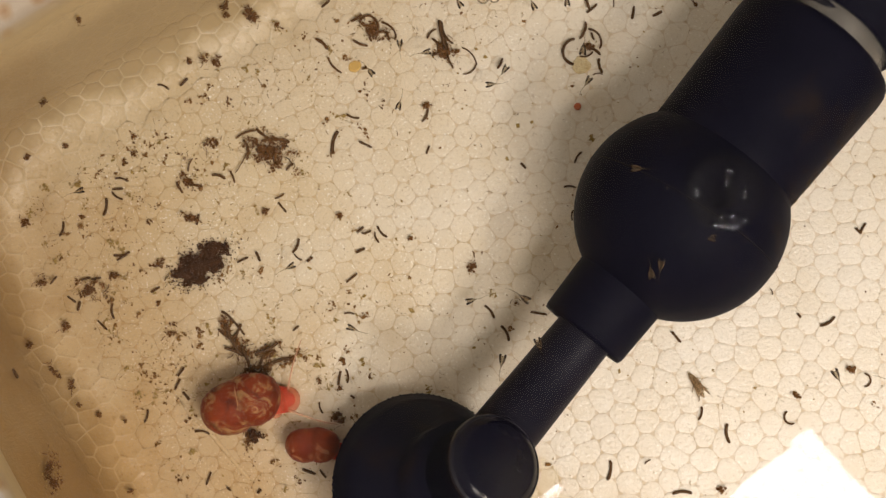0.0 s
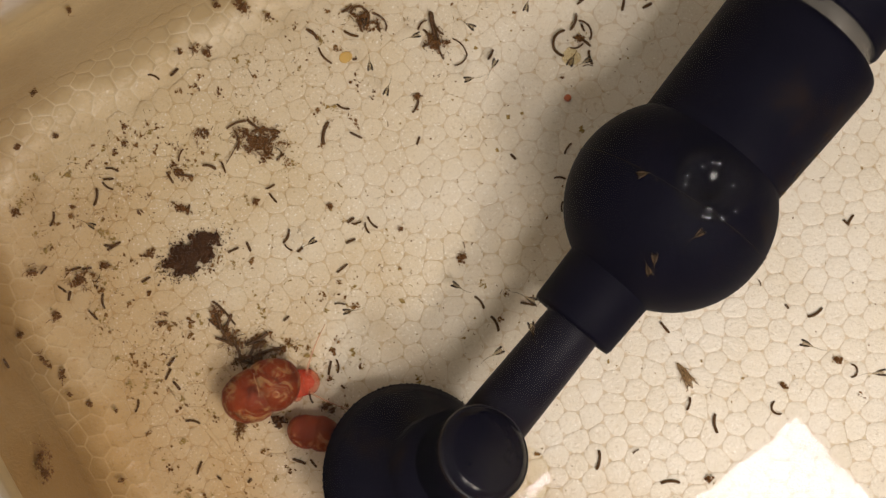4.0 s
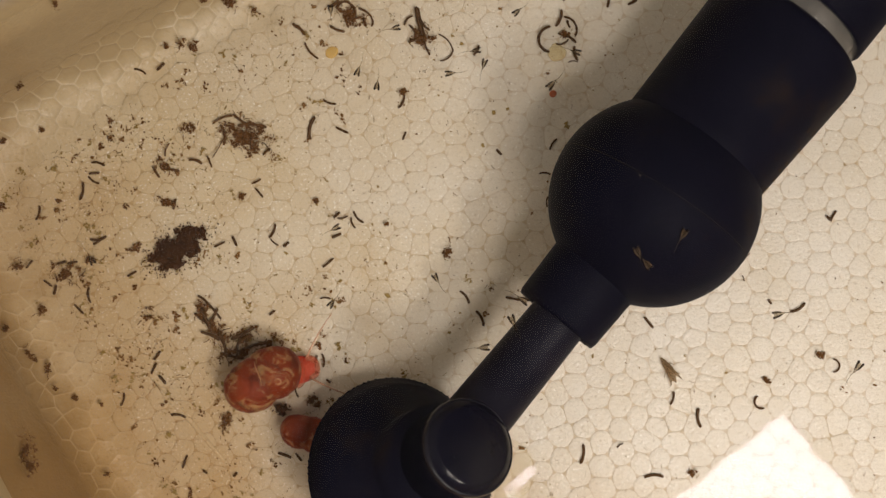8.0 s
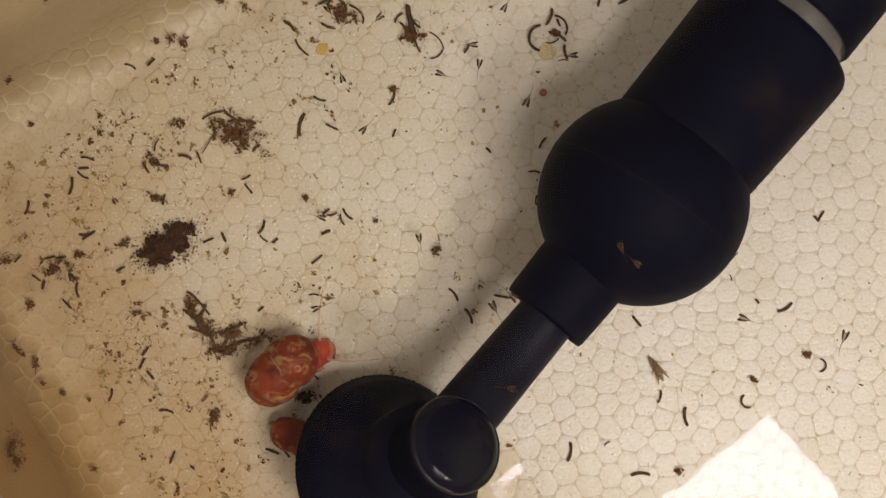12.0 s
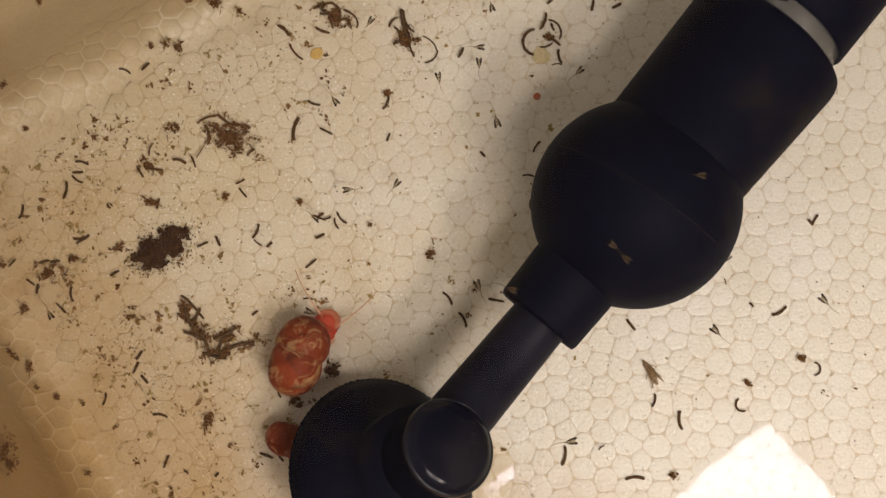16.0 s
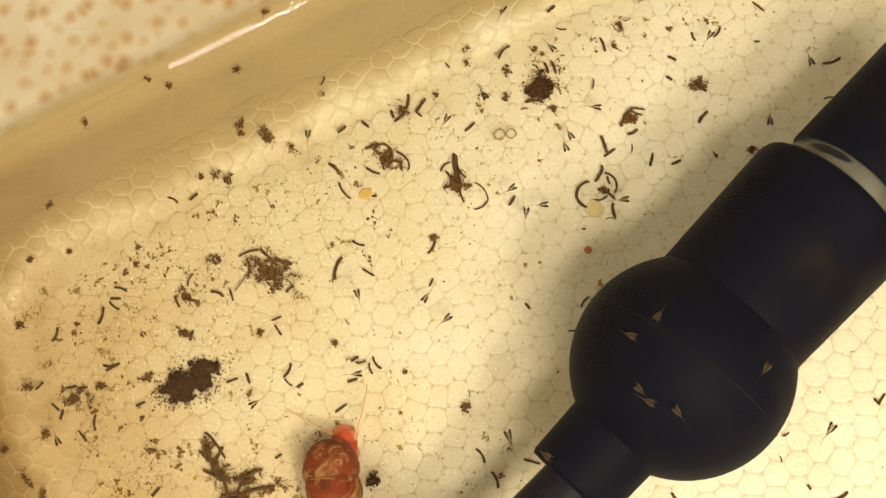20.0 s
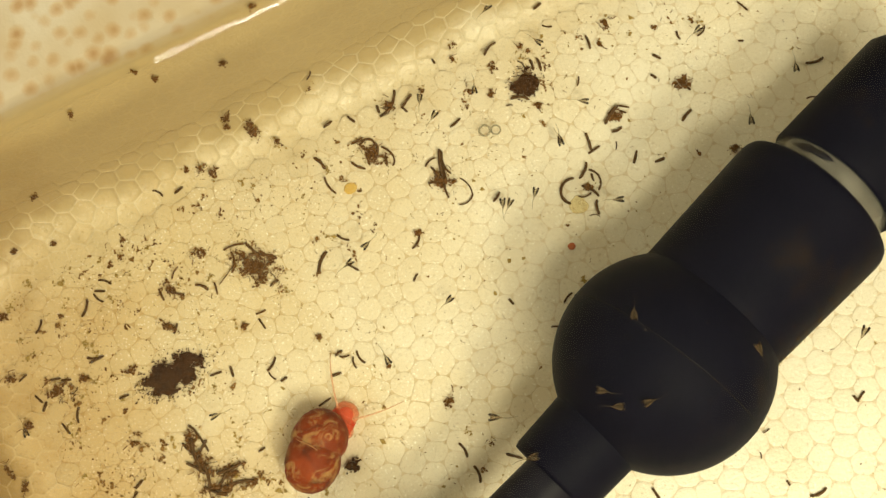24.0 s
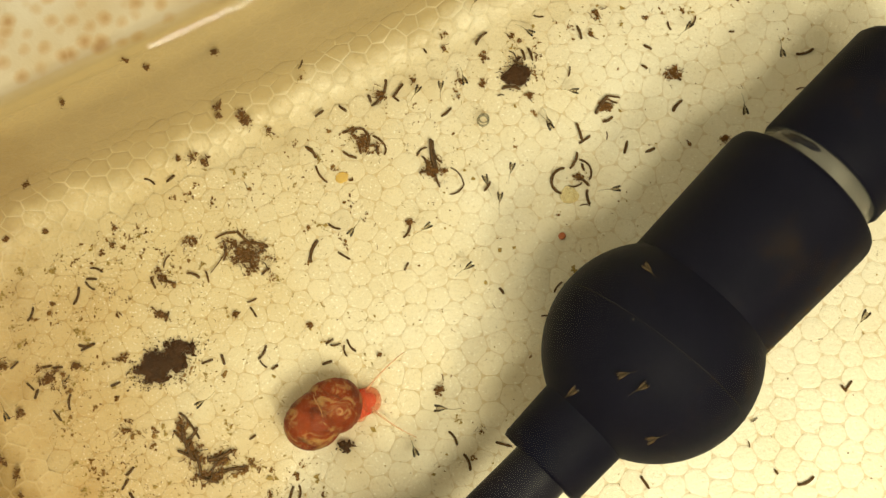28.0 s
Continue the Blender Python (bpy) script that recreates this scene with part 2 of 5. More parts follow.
# ---- helpers of this scene ----
def finish(name, bm, mat, parent=None, label="", smooth=True):
    bmesh.ops.recalc_face_normals(bm, faces=bm.faces)
    me = bpy.data.meshes.new(name)
    bm.to_mesh(me)
    bm.free()
    me.materials.append(mat)
    if smooth:
        for p in me.polygons:
            p.use_smooth = True
    ob = new(name, me)
    if parent:
        ob.parent = parent
    if label:
        ob["label"] = label
    return ob


def part(name, bm, mat, parent, label="", smooth=True):
    return finish(name, bm, mat, parent, label, smooth)


def raw(name, verts, faces, mat, parent=None, smooth=True):
    me = bpy.data.meshes.new(name)
    me.from_pydata(verts, [], faces)
    me.materials.append(mat)
    if smooth:
        me.polygons.foreach_set("use_smooth", [True] * len(me.polygons))
    ob = new(name, me)
    if parent:
        ob.parent = parent
    return ob


def lathe(profile, m=None, sides=48, bm=None):
    """A turned form round its own z axis, from rows of (radius, height)."""
    bm = bm or bmesh.new()
    rings = []
    for r, z in profile:
        if r < 1e-7:
            rings.append([bm.verts.new((0, 0, z))])
        else:
            rings.append([bm.verts.new((r * math.cos(k * math.tau / sides), r * math.sin(k * math.tau / sides), z)) for k in range(sides)])
    for a, b in zip(rings, rings[1:]):
        for k in range(sides):
            j = (k + 1) % sides
            corner = []
            for v in (a[k % len(a)], a[j % len(a)], b[j % len(b)], b[k % len(b)]):
                if v not in corner:
                    corner.append(v)
            if len(corner) > 2:
                bm.faces.new(corner)
    if m is not None:
        bmesh.ops.transform(bm, matrix=m, verts=[v for r in rings for v in r])
    return bm


def tube(path, radii, sides=8, flat=1.0):
    """A closed tube along a path of points."""
    bm = bmesh.new()
    rings = []
    for i, (p, r) in enumerate(zip(path, radii)):
        p = Vector(p)
        d = (Vector(path[min(i + 1, len(path) - 1)]) - Vector(path[max(i - 1, 0)])).normalized()
        side = d.cross(Vector((0, 0, 1)))
        side = side.normalized() if side.length > 1e-6 else Vector((1, 0, 0))
        up = side.cross(d)
        rings.append([bm.verts.new(p + side * r * math.cos(k * math.tau / sides) + up * r * flat * math.sin(k * math.tau / sides)) for k in range(sides)])
    for a, b in zip(rings, rings[1:]):
        for k in range(sides):
            j = (k + 1) % sides
            bm.faces.new((a[k], a[j], b[j], b[k]))
    bm.faces.new(rings[0][::-1])
    bm.faces.new(rings[-1])
    return bm


def along(p, q):
    """A pose at p whose z axis points to q."""
    d = Vector(q) - Vector(p)
    return Matrix.Translation(p) @ d.to_track_quat("Z", "Y").to_matrix().to_4x4()


# ---- the foam tray: its own axes a (along the long wall) and b (out through that wall) ----
TURN = Matrix.Rotation(radians(30.4), 4, "Z")
LOW, HIGH = Vector((-0.0458, -0.16)), Vector((0.21, 0.0335))
ROUND, FILLET, LIP, RIM, RIM_WIDE = 0.011, 0.0072, 0.0016, 0.0345, 0.045
WATER_LEVEL = 0.0317


def profile(s):
    """Out from the flat floor by a way s along the surface: outwards, up, and the normal there."""
    turn1 = FILLET * math.pi / 2
    rise = RIM - LIP - FILLET
    turn2 = LIP * math.pi / 2
    if s <= 0:
        return s, 0.0, 0.0, 1.0
    if s < turn1:
        w = s / FILLET
        return FILLET * math.sin(w), FILLET * (1 - math.cos(w)), -math.sin(w), math.cos(w)
    s -= turn1
    if s < rise:
        return FILLET, FILLET + s, -1.0, 0.0
    s -= rise
    if s < turn2:
        w = s / LIP
        return FILLET + LIP * (1 - math.cos(w)), RIM - LIP + LIP * math.sin(w), -math.cos(w), math.sin(w)
    return FILLET + LIP + s - turn2, RIM, 0.0, 1.0


def tray(a, b, h=0.0):
    """A point of the unrolled tray, h above its surface, in the world."""
    mid, half = (LOW + HIGH) / 2, (HIGH - LOW) / 2
    px, py = a - mid.x, b - mid.y
    qx, qy = abs(px) - half.x + ROUND, abs(py) - half.y + ROUND
    sx, sy = math.copysign(1, px), math.copysign(1, py)
    if qx > 0 and qy > 0:
        far = math.hypot(qx, qy)
        nx, ny, d = sx * qx / far, sy * qy / far, far - ROUND
    elif qx > qy:
        nx, ny, d = sx, 0.0, qx - ROUND
    else:
        nx, ny, d = 0.0, sy, qy - ROUND
    if d <= 0:
        return TURN @ Vector((a, b, h))
    out, up, no, nu = profile(d)
    x, y = a - nx * d, b - ny * d
    return TURN @ Vector((x + nx * (out + no * h), y + ny * (out + no * h), up + nu * h))


def rounded_outline(low, high, r, n=10):
    pts = []
    for cx, cy, start in ((high.x - r, high.y - r, 0), (low.x + r, high.y - r, 90), (low.x + r, low.y + r, 180), (high.x - r, low.y + r, 270)):
        for k in range(n + 1):
            w = radians(start + 90 * k / n)
            pts.append((cx + r * math.cos(w), cy + r * math.sin(w), math.cos(w), math.sin(w)))
    return pts


def build_tray():
    edge = rounded_outline(LOW, HIGH, ROUND)
    steps = [0.0] + [FILLET * math.pi / 2 * k / 8 for k in range(1, 9)]
    steps += [steps[-1] + (RIM - LIP - FILLET) * k / 6 for k in range(1, 7)]
    steps += [steps[-1] + LIP * math.pi / 2 * k / 6 for k in range(1, 7)]
    steps += [steps[-1] + RIM_WIDE]
    verts, faces, n = [], [], len(edge)
    for s in steps:
        out, up, no, nu = profile(s)
        for x, y, nx, ny in edge:
            h = -0.00010 if s <= 0 else -0.00035
            verts.append(TURN @ Vector((x + nx * (out + no * h), y + ny * (out + no * h), up + nu * h)))
    for x, y, nx, ny in edge:
        verts.append(TURN @ Vector((x + nx * (FILLET + RIM_WIDE - 0.002), y + ny * (FILLET + RIM_WIDE - 0.002), -0.024)))
    rings = len(steps) + 1
    for i in range(rings - 1):
        for k in range(n):
            j = (k + 1) % n
            faces.append((i * n + k, i * n + j, (i + 1) * n + j, (i + 1) * n + k))
    faces.append(tuple(range(n))[::-1])
    faces.append(tuple((rings - 1) * n + k for k in range(n)))
    ob = raw("foam_tray", verts, faces, FOAM_JOINT, smooth=False)
    tagged(ob, "shallow cream expanded-foam tray holding dirty water", "tray")
    return ob


def clip_cell(poly, mx, my, nx, ny):
    out = []
    for (x0, y0), (x1, y1) in zip(poly, poly[1:] + poly[:1]):
        d0, d1 = (x0 - mx) * nx + (y0 - my) * ny, (x1 - mx) * nx + (y1 - my) * ny
        if d0 <= 0:
            out.append((x0, y0))
        if (d0 < 0) != (d1 < 0):
            f = d0 / (d0 - d1)
            out.append((x0 + (x1 - x0) * f, y0 + (y1 - y0) * f))
    return out


def cell_round(grid, pts, key, size):
    i, k = key
    x, y = pts[grid[key]]
    r = size * 1.5
    poly = [(x - r, y - r), (x + r, y - r), (x + r, y + r), (x - r, y + r)]
    for di in (-2, -1, 0, 1, 2):
        for dk in (-2, -1, 0, 1, 2):
            other = grid.get((i + di, k + dk))
            if other is not None and (di or dk):
                ox, oy = pts[other]
                poly = clip_cell(poly, (x + ox) / 2, (y + oy) / 2, ox - x, oy - y)
    return poly


def bead_cells(low, high, size, rng):
    """Cells of a jittered and then evened hexagonal packing of the unrolled tray."""
    pts, grid = [], {}
    dy = size * 0.866
    for i in range(int((high[1] - low[1]) / dy)):
        for k in range(int((high[0] - low[0]) / size)):
            j = 0.33 * size
            grid[i, k] = len(pts)
            pts.append((low[0] + (k + 0.5 * (i % 2)) * size + rng.uniform(-j, j), low[1] + i * dy + rng.uniform(-j, j)))
    moved = list(pts)
    for key, at in grid.items():
        poly = cell_round(grid, pts, key, size)
        if len(poly) > 2:
            mx, my = sum(p[0] for p in poly) / len(poly), sum(p[1] for p in poly) / len(poly)
            moved[at] = (pts[at][0] * 0.25 + mx * 0.75, pts[at][1] * 0.25 + my * 0.75)
    cells = []
    for key, at in grid.items():
        poly = cell_round(grid, moved, key, size)
        soft = []
        for (x0, y0), (x1, y1) in zip(poly, poly[1:] + poly[:1]):
            if math.hypot(x1 - x0, y1 - y0) < 0.06 * size:
                soft.append(((x0 + x1) / 2, (y0 + y1) / 2))
                continue
            for f in (0.21, 0.79):
                soft.append((x0 + (x1 - x0) * f, y0 + (y1 - y0) * f))
        cells.append((moved[at], soft, poly))
    return cells


def how_far(a, b):
    """The way out from the flat floor at a point of the unrolled tray."""
    mid, half = (LOW + HIGH) / 2, (HIGH - LOW) / 2
    qx, qy = abs(a - mid.x) - half.x + ROUND, abs(b - mid.y) - half.y + ROUND
    return math.hypot(max(qx, 0), max(qy, 0)) + min(max(qx, qy), 0) - ROUND


def bead_mesh(centre, poly, gap, height, edge=-0.00002):
    """A pillow on one cell, in the world."""
    x, y = centre
    n = len(poly)
    verts, faces = [], []
    size = sum(math.hypot(px - x, py - y) for px, py in poly) / n
    for f, h in ((1 - gap / size, edge), (0.92 - gap / size, height * 0.7), (0.55, height)):
        verts += [tray(x + (px - x) * f, y + (py - y) * f, h) for px, py in poly]
    verts.append(tray(x, y, height * 1.05))
    for ring in range(2):
        for k in range(n):
            j = (k + 1) % n
            faces.append((ring * n + k, ring * n + j, (ring + 1) * n + j, (ring + 1) * n + k))
    faces += [(2 * n + k, 2 * n + (k + 1) % n, 3 * n) for k in range(n)]
    return verts, faces


def build_beads(body):
    rng = random.Random(4)
    fields = {}
    single = 0
    wall_top = FILLET * math.pi / 2 + RIM - FILLET
    for centre, poly, sharp in bead_cells((-0.125, -0.088), (0.122, 0.118), 0.0034, rng):
        if len(poly) < 3:
            continue
        w = tray(*centre)
        if not (-0.085 < w.x < 0.095 and -0.055 < w.y < 0.085):
            continue
        d = how_far(*centre)
        gap, height = rng.uniform(0.00003, 0.00007), rng.uniform(-0.00001, 0.00001)
        if d < -0.0005:
            v, f = bead_mesh(centre, poly, gap, height)
            browned = d > -0.004 and rng.random() < 1 + d / 0.005
            if not browned and single < 300 and -0.03 < w.x < 0.055 and -0.03 < w.y < 0.05:
                raw("bead", v, f, FOAM, body)
                single += 1
                continue
            kind, mats = "bead_field", (FOAM, FOAM_MID)
            marks = [1 if browned else 0] * len(f)
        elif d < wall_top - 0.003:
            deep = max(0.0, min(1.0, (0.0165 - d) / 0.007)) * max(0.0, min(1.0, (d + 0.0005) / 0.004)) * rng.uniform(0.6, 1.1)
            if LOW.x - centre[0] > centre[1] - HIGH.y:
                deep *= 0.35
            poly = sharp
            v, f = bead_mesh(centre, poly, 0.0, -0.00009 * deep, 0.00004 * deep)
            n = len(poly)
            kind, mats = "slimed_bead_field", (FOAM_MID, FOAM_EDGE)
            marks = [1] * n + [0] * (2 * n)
        elif d < wall_top - 0.0002:
            continue
        else:
            poly = sharp
            v, f = bead_mesh(centre, poly, 0.0, 0.0, 0.0)
            n = len(poly)
            kind, mats = "rim_bead_field", (FOAM_RIM,)
            marks = [0] * (3 * n)
        field = fields.setdefault(kind, ([], [], [], mats))
        base = len(field[0])
        field[0].extend(v)
        field[1].extend(tuple(base + q for q in face) for face in f)
        field[2].extend(marks)
    # an old dent pressed into the floor
    dent = [(-0.0307, -0.0238), (-0.0283, -0.0268), (-0.0248, -0.0301), (-0.0216, -0.0338), (-0.0186, -0.0371)]
    part("crease", tube([(x, y, -0.00005) for x, y in dent], [0.00008, 0.00034, 0.00040, 0.00034, 0.00008], 10, 0.55), FOAM, body, "shallow crease in the foam")
    edge = rounded_outline(LOW, HIGH, ROUND)
    n, steps = len(edge), 20
    v, f = [], []
    for i in range(steps):
        out, up, no, nu = profile(wall_top - 0.0060 + 0.0092 * i / (steps - 1))
        h = 0.00007 - 0.00017 * max(0.0, 1 - min(i, steps - 1 - i) / 4)
        v += [TURN @ Vector((x + nx * (out + no * h), y + ny * (out + no * h), up + nu * h)) for x, y, nx, ny in edge]
    for i in range(steps - 1):
        f += [(i * n + k, i * n + (k + 1) % n, (i + 1) * n + (k + 1) % n, (i + 1) * n + k) for k in range(n)]
    raw("rounded_lip", v, f, FOAM_RIM, body)
    for kind, (v, f, marks, mats) in fields.items():
        ob = raw(kind, v, f, mats[0], body)
        for m in mats[1:]:
            ob.data.materials.append(m)
        ob.data.polygons.foreach_set("material_index", marks)
        label = {"bead_field": "cream foam beads pressed together", "slimed_bead_field": "tan foam beads of the wall", "rim_bead_field": "pale rim beads with brown stains"}[kind]
        tagged(ob, label, kind="stuff")


def build_water():
    """The still surface, drawn up along the walls."""
    inner_low, inner_high = LOW - Vector((FILLET, FILLET)), HIGH + Vector((FILLET, FILLET))
    edge = rounded_outline(inner_low, inner_high, ROUND + FILLET, 16)
    n = len(edge)
    verts, faces = [], []
    rise = [(-0.010 * k / 40, 0.0033 * (math.exp(-0.010 * k / 40 / 0.0025) - math.exp(-4))) for k in range(41)]
    for off, up in rise:
        for x, y, nx, ny in edge:
            verts.append(TURN @ Vector((x + nx * off, y + ny * off, WATER_LEVEL + up)))
    for i in range(len(rise) - 1):
        for k in range(n):
            j = (k + 1) % n
            faces.append((i * n + k, i * n + j, (i + 1) * n + j, (i + 1) * n + k))
    faces.append(tuple((len(rise) - 1) * n + k for k in range(n)))
    ob = raw("water", verts, faces, WATER)
    for p in ob.data.polygons[-1:]:
        p.use_smooth = False
    tagged(ob, "clear yellowish still water surface in the tray", "water", kind="structure")
    # water drawn up beside the suction cup's cap: a lens added to catch a glint
    swell = finish("water_swell", lathe([(0, 0.0004)] + [(0.004 * k / 12, 0.0004 * (1 - (k / 12) ** 2)) for k in range(1, 13)], sides=40), WATER, ob)
    swell.location = (0.0214, -0.0338, WATER_LEVEL + 0.00003)
    return ob


# ---- the pipe fitting ----
AX = Vector((0.581, 0.814, 0.0))
SIDE = Vector((0.814, -0.581, 0.0))


def on_axis(s, q, z=0.0172):
    return AX * s + SIDE * q + Vector((0, 0, z))


def build_fitting():
    root = tagged(new("pipe_fitting"), "black plastic ball-jointed pump fitting lying under water", "pipe fitting")
    r = 0.0141
    ball_at = on_axis(0.0246, 0.0340)
    joint = part("ball_joint", lathe([(0, -r)] + [(r * math.sin(k * math.pi / 40), -r * math.cos(k * math.pi / 40)) for k in range(1, 40)] + [(0, r)], along(ball_at, on_axis(0.08, 0.0340)), 80), BLACK, root)
    part("body_tube", lathe([(0, 0.007), (0.0107, 0.007), (0.0108, 0.010), (0.0114, 0.0266), (0.01134, 0.0277), (0.0111, 0.0284), (0.0105, 0.0288), (0.0090, 0.0288), (0.0090, 0.026), (0, 0.026)], along(on_axis(0.0250, 0.0337), on_axis(0.08, 0.0377)), 72), BLACK, root)
    part("collar", lathe([(0, 0.002), (0.0040, 0.002), (0.0052, 0.002), (0.0053, 0.0), (0.0060, -0.0003), (0.0062, 0.0003), (0.00645, 0.008), (0.00645, 0.012), (0, 0.012)], along(on_axis(0.0044, 0.0324), on_axis(0.08, 0.0371)), 56), BLACK, root)
    part("thin_pipe", lathe([(0, 0), (0.0045, 0), (0.0040, 0.022), (0.0040, 0.025), (0, 0.025)], along(on_axis(-0.0165, 0.0311), on_axis(0.0070, 0.0328)), 48), PIPE, root)
    part("outlet_tube", lathe([(0, 0.0006), (0.0082, 0.0006), (0.0084, 0.0), (0.0090, 0.0), (0.0092, 0.0004), (0.0091, 0.0180), (0.0086, 0.0190), (0.0078, 0.0193), (0.0074, 0.0185), (0.0074, 0.012), (0, 0.012)], along(on_axis(0.0566, 0.0360), on_axis(0.1, 0.0389)), 64), BLACK, root)
    part("clear_ring", lathe([(0.0080, -0.003), (0.0087, -0.003), (0.0088, -0.001), (0.0087, 0.0036), (0.0080, 0.0036), (0.0080, -0.003)], along(on_axis(0.0545, 0.0358), on_axis(0.1, 0.0389)), 56), CLEAR, root, "clear plastic ring")
    # strip that imitates the dark reflection on the ring's upper left
    streak = [on_axis(0.0560, 0.0360 + 0.0088 * math.cos(w), 0.0172 + 0.0088 * math.sin(w)) for w in [radians(100 + 6 * k) for k in range(8)]]
    part("ring_reflection_strip", tube(streak, [0.0001, 0.0004, 0.0005, 0.0004, 0.0006, 0.0005, 0.0003, 0.0001], 8, 0.3), RIM_GLOSS, root, "dark strip standing in for a reflection on the clear ring")
    part("ring_core", lathe([(0, -0.003), (0.0077, -0.003), (0.0077, 0.0036), (0, 0.0036)], along(on_axis(0.0545, 0.0358), on_axis(0.1, 0.0389)), 40), CORE, root, "pale core inside the ring")
    low, top = Vector((0.0088, -0.0366, 0.0092)), Vector((0.0177, -0.0314, 0.0250))
    cup = along(low, top)
    disc = part("suction_cup", lathe([(0, -0.001), (0.0138, -0.003), (0.0142, -0.0026), (0.0125, 0.0002), (0.0098, 0.0028), (0.0078, 0.0045), (0.0075, 0.0052), (0.0074, 0.010), (0, 0.010)], cup, 80), BLACK, root)
    rng = random.Random(3)
    nub = bmesh.new()
    for k in range(96):
        w = math.tau * k / 96 + rng.uniform(-0.01, 0.01)
        bmesh.ops.create_icosphere(nub, subdivisions=1, radius=rng.uniform(0.00014, 0.00026), matrix=cup @ Matrix.Translation((0.0141 * math.cos(w), 0.0141 * math.sin(w), -0.0025)))
    part("rim_nubs", nub, BLACK, disc, "row of small nubs on the cup's edge")
    cap = part("cup_cap", lathe([(0, 0.009), (0.0060, 0.009), (0.0062, 0.0172), (0.0063, 0.0177), (0.0062, 0.0180), (0.0059, 0.0184), (0.0052, 0.0190), (0.0048, 0.0192), (0, 0.0192)], cup, 64), WET_BLACK, root, "glossy wet round cap")
    part("cap_rim", lathe([(0.00615, 0.0173), (0.00640, 0.0176), (0.00635, 0.0180), (0.00600, 0.0184), (0.00585, 0.0180), (0.00615, 0.0173)], cup, 72), RIM_GLOSS, cap, "shiny wet rim")
    part("mould_seam", lathe([(r + 0.00002, -0.00005), (r + 0.00007, 0.0), (r + 0.00002, 0.00005), (r - 0.00005, 0.0), (r + 0.00002, -0.00005)], along(ball_at, on_axis(0.08, 0.0320)), 80), SEAM, joint, "thin pale mould seam")
    grit = bmesh.new()
    for k in range(30):
        w, up = rng.uniform(0, math.tau), rng.uniform(0.25, 1.0)
        flat = math.sqrt(1 - up * up)
        lump(grit, ball_at + Vector((flat * math.cos(w), flat * math.sin(w), up)) * r, rng.uniform(0.00004, 0.00013), rng)
    for k in range(16):
        q, w = 0.0055 * math.sqrt(rng.random()), rng.uniform(0, math.tau)
        lump(grit, cup @ Vector((q * math.cos(w), q * math.sin(w), 0.0192 if q < 0.0047 else 0.0188)), rng.uniform(0.00005, 0.00015), rng)
    for k in range(14):
        w = rng.uniform(0.5, 2.6)
        lump(grit, on_axis(rng.uniform(-0.010, 0.003), 0.0320 + 0.0041 * math.cos(w), 0.0172 + 0.0041 * math.sin(w)), rng.uniform(0.00004, 0.00011), rng)
    part("grit", grit, GRIT, root, "pale grit and dust settled on the plastic", smooth=False)
    # brown film where the tube leaves the ball, and along the tube's flank
    film = bmesh.new()
    for k in range(240):
        w = radians(rng.gauss(24, 13))
        at = 0.0335 + abs(rng.gauss(0, 0.0024)) if k < 190 else rng.uniform(0.036, 0.044)
        wide = 0.01055 + (at - 0.0335) * 0.036
        lump(film, on_axis(at, 0.0343 + (at - 0.0335) * 0.0725 + wide * math.cos(w), 0.0172 + wide * math.sin(w)), rng.uniform(0.0002, 0.0005), rng, 0.3)
    part("brown_film", film, ALGAE, root, "patchy brown film by the joint", smooth=False)
    return root


def lump(bm, p, size, rng, flat=0.5):
    """A ragged flake of a few faces."""
    n = rng.randint(4, 6)
    ring = []
    lie, thin = rng.uniform(0, math.tau), rng.uniform(0.35, 0.95)
    c, d = math.cos(lie), math.sin(lie)
    for k in range(n):
        w = math.tau * k / n + rng.uniform(-0.4, 0.4)
        r = size * rng.uniform(0.4, 1.7)
        u, v = r * math.cos(w), r * math.sin(w) * thin
        ring.append(bm.verts.new(p + Vector((u * c - v * d, u * d + v * c, size * flat * rng.uniform(-0.5, 0.4)))))
    top, low = bm.verts.new(p + Vector((0, 0, size * flat))), bm.verts.new(p - Vector((0, 0, size * flat * 0.7)))
    for k in range(n):
        bm.faces.new((ring[k], ring[(k + 1) % n], top))
        bm.faces.new((ring[(k + 1) % n], ring[k], low))


def box(name, low, high, mat, parent=None, bevel=0.0):
    bm = bmesh.new()
    mid = [(p + q) / 2 for p, q in zip(low, high)]
    bmesh.ops.create_cube(bm, size=1, matrix=Matrix.Translation(mid) @ Matrix.Diagonal((*[q - p for p, q in zip(low, high)], 1)))
    if bevel:
        bmesh.ops.bevel(bm, geom=bm.edges[:], offset=bevel, segments=2, affect="EDGES")
    return finish(name, bm, mat, parent, smooth=False)


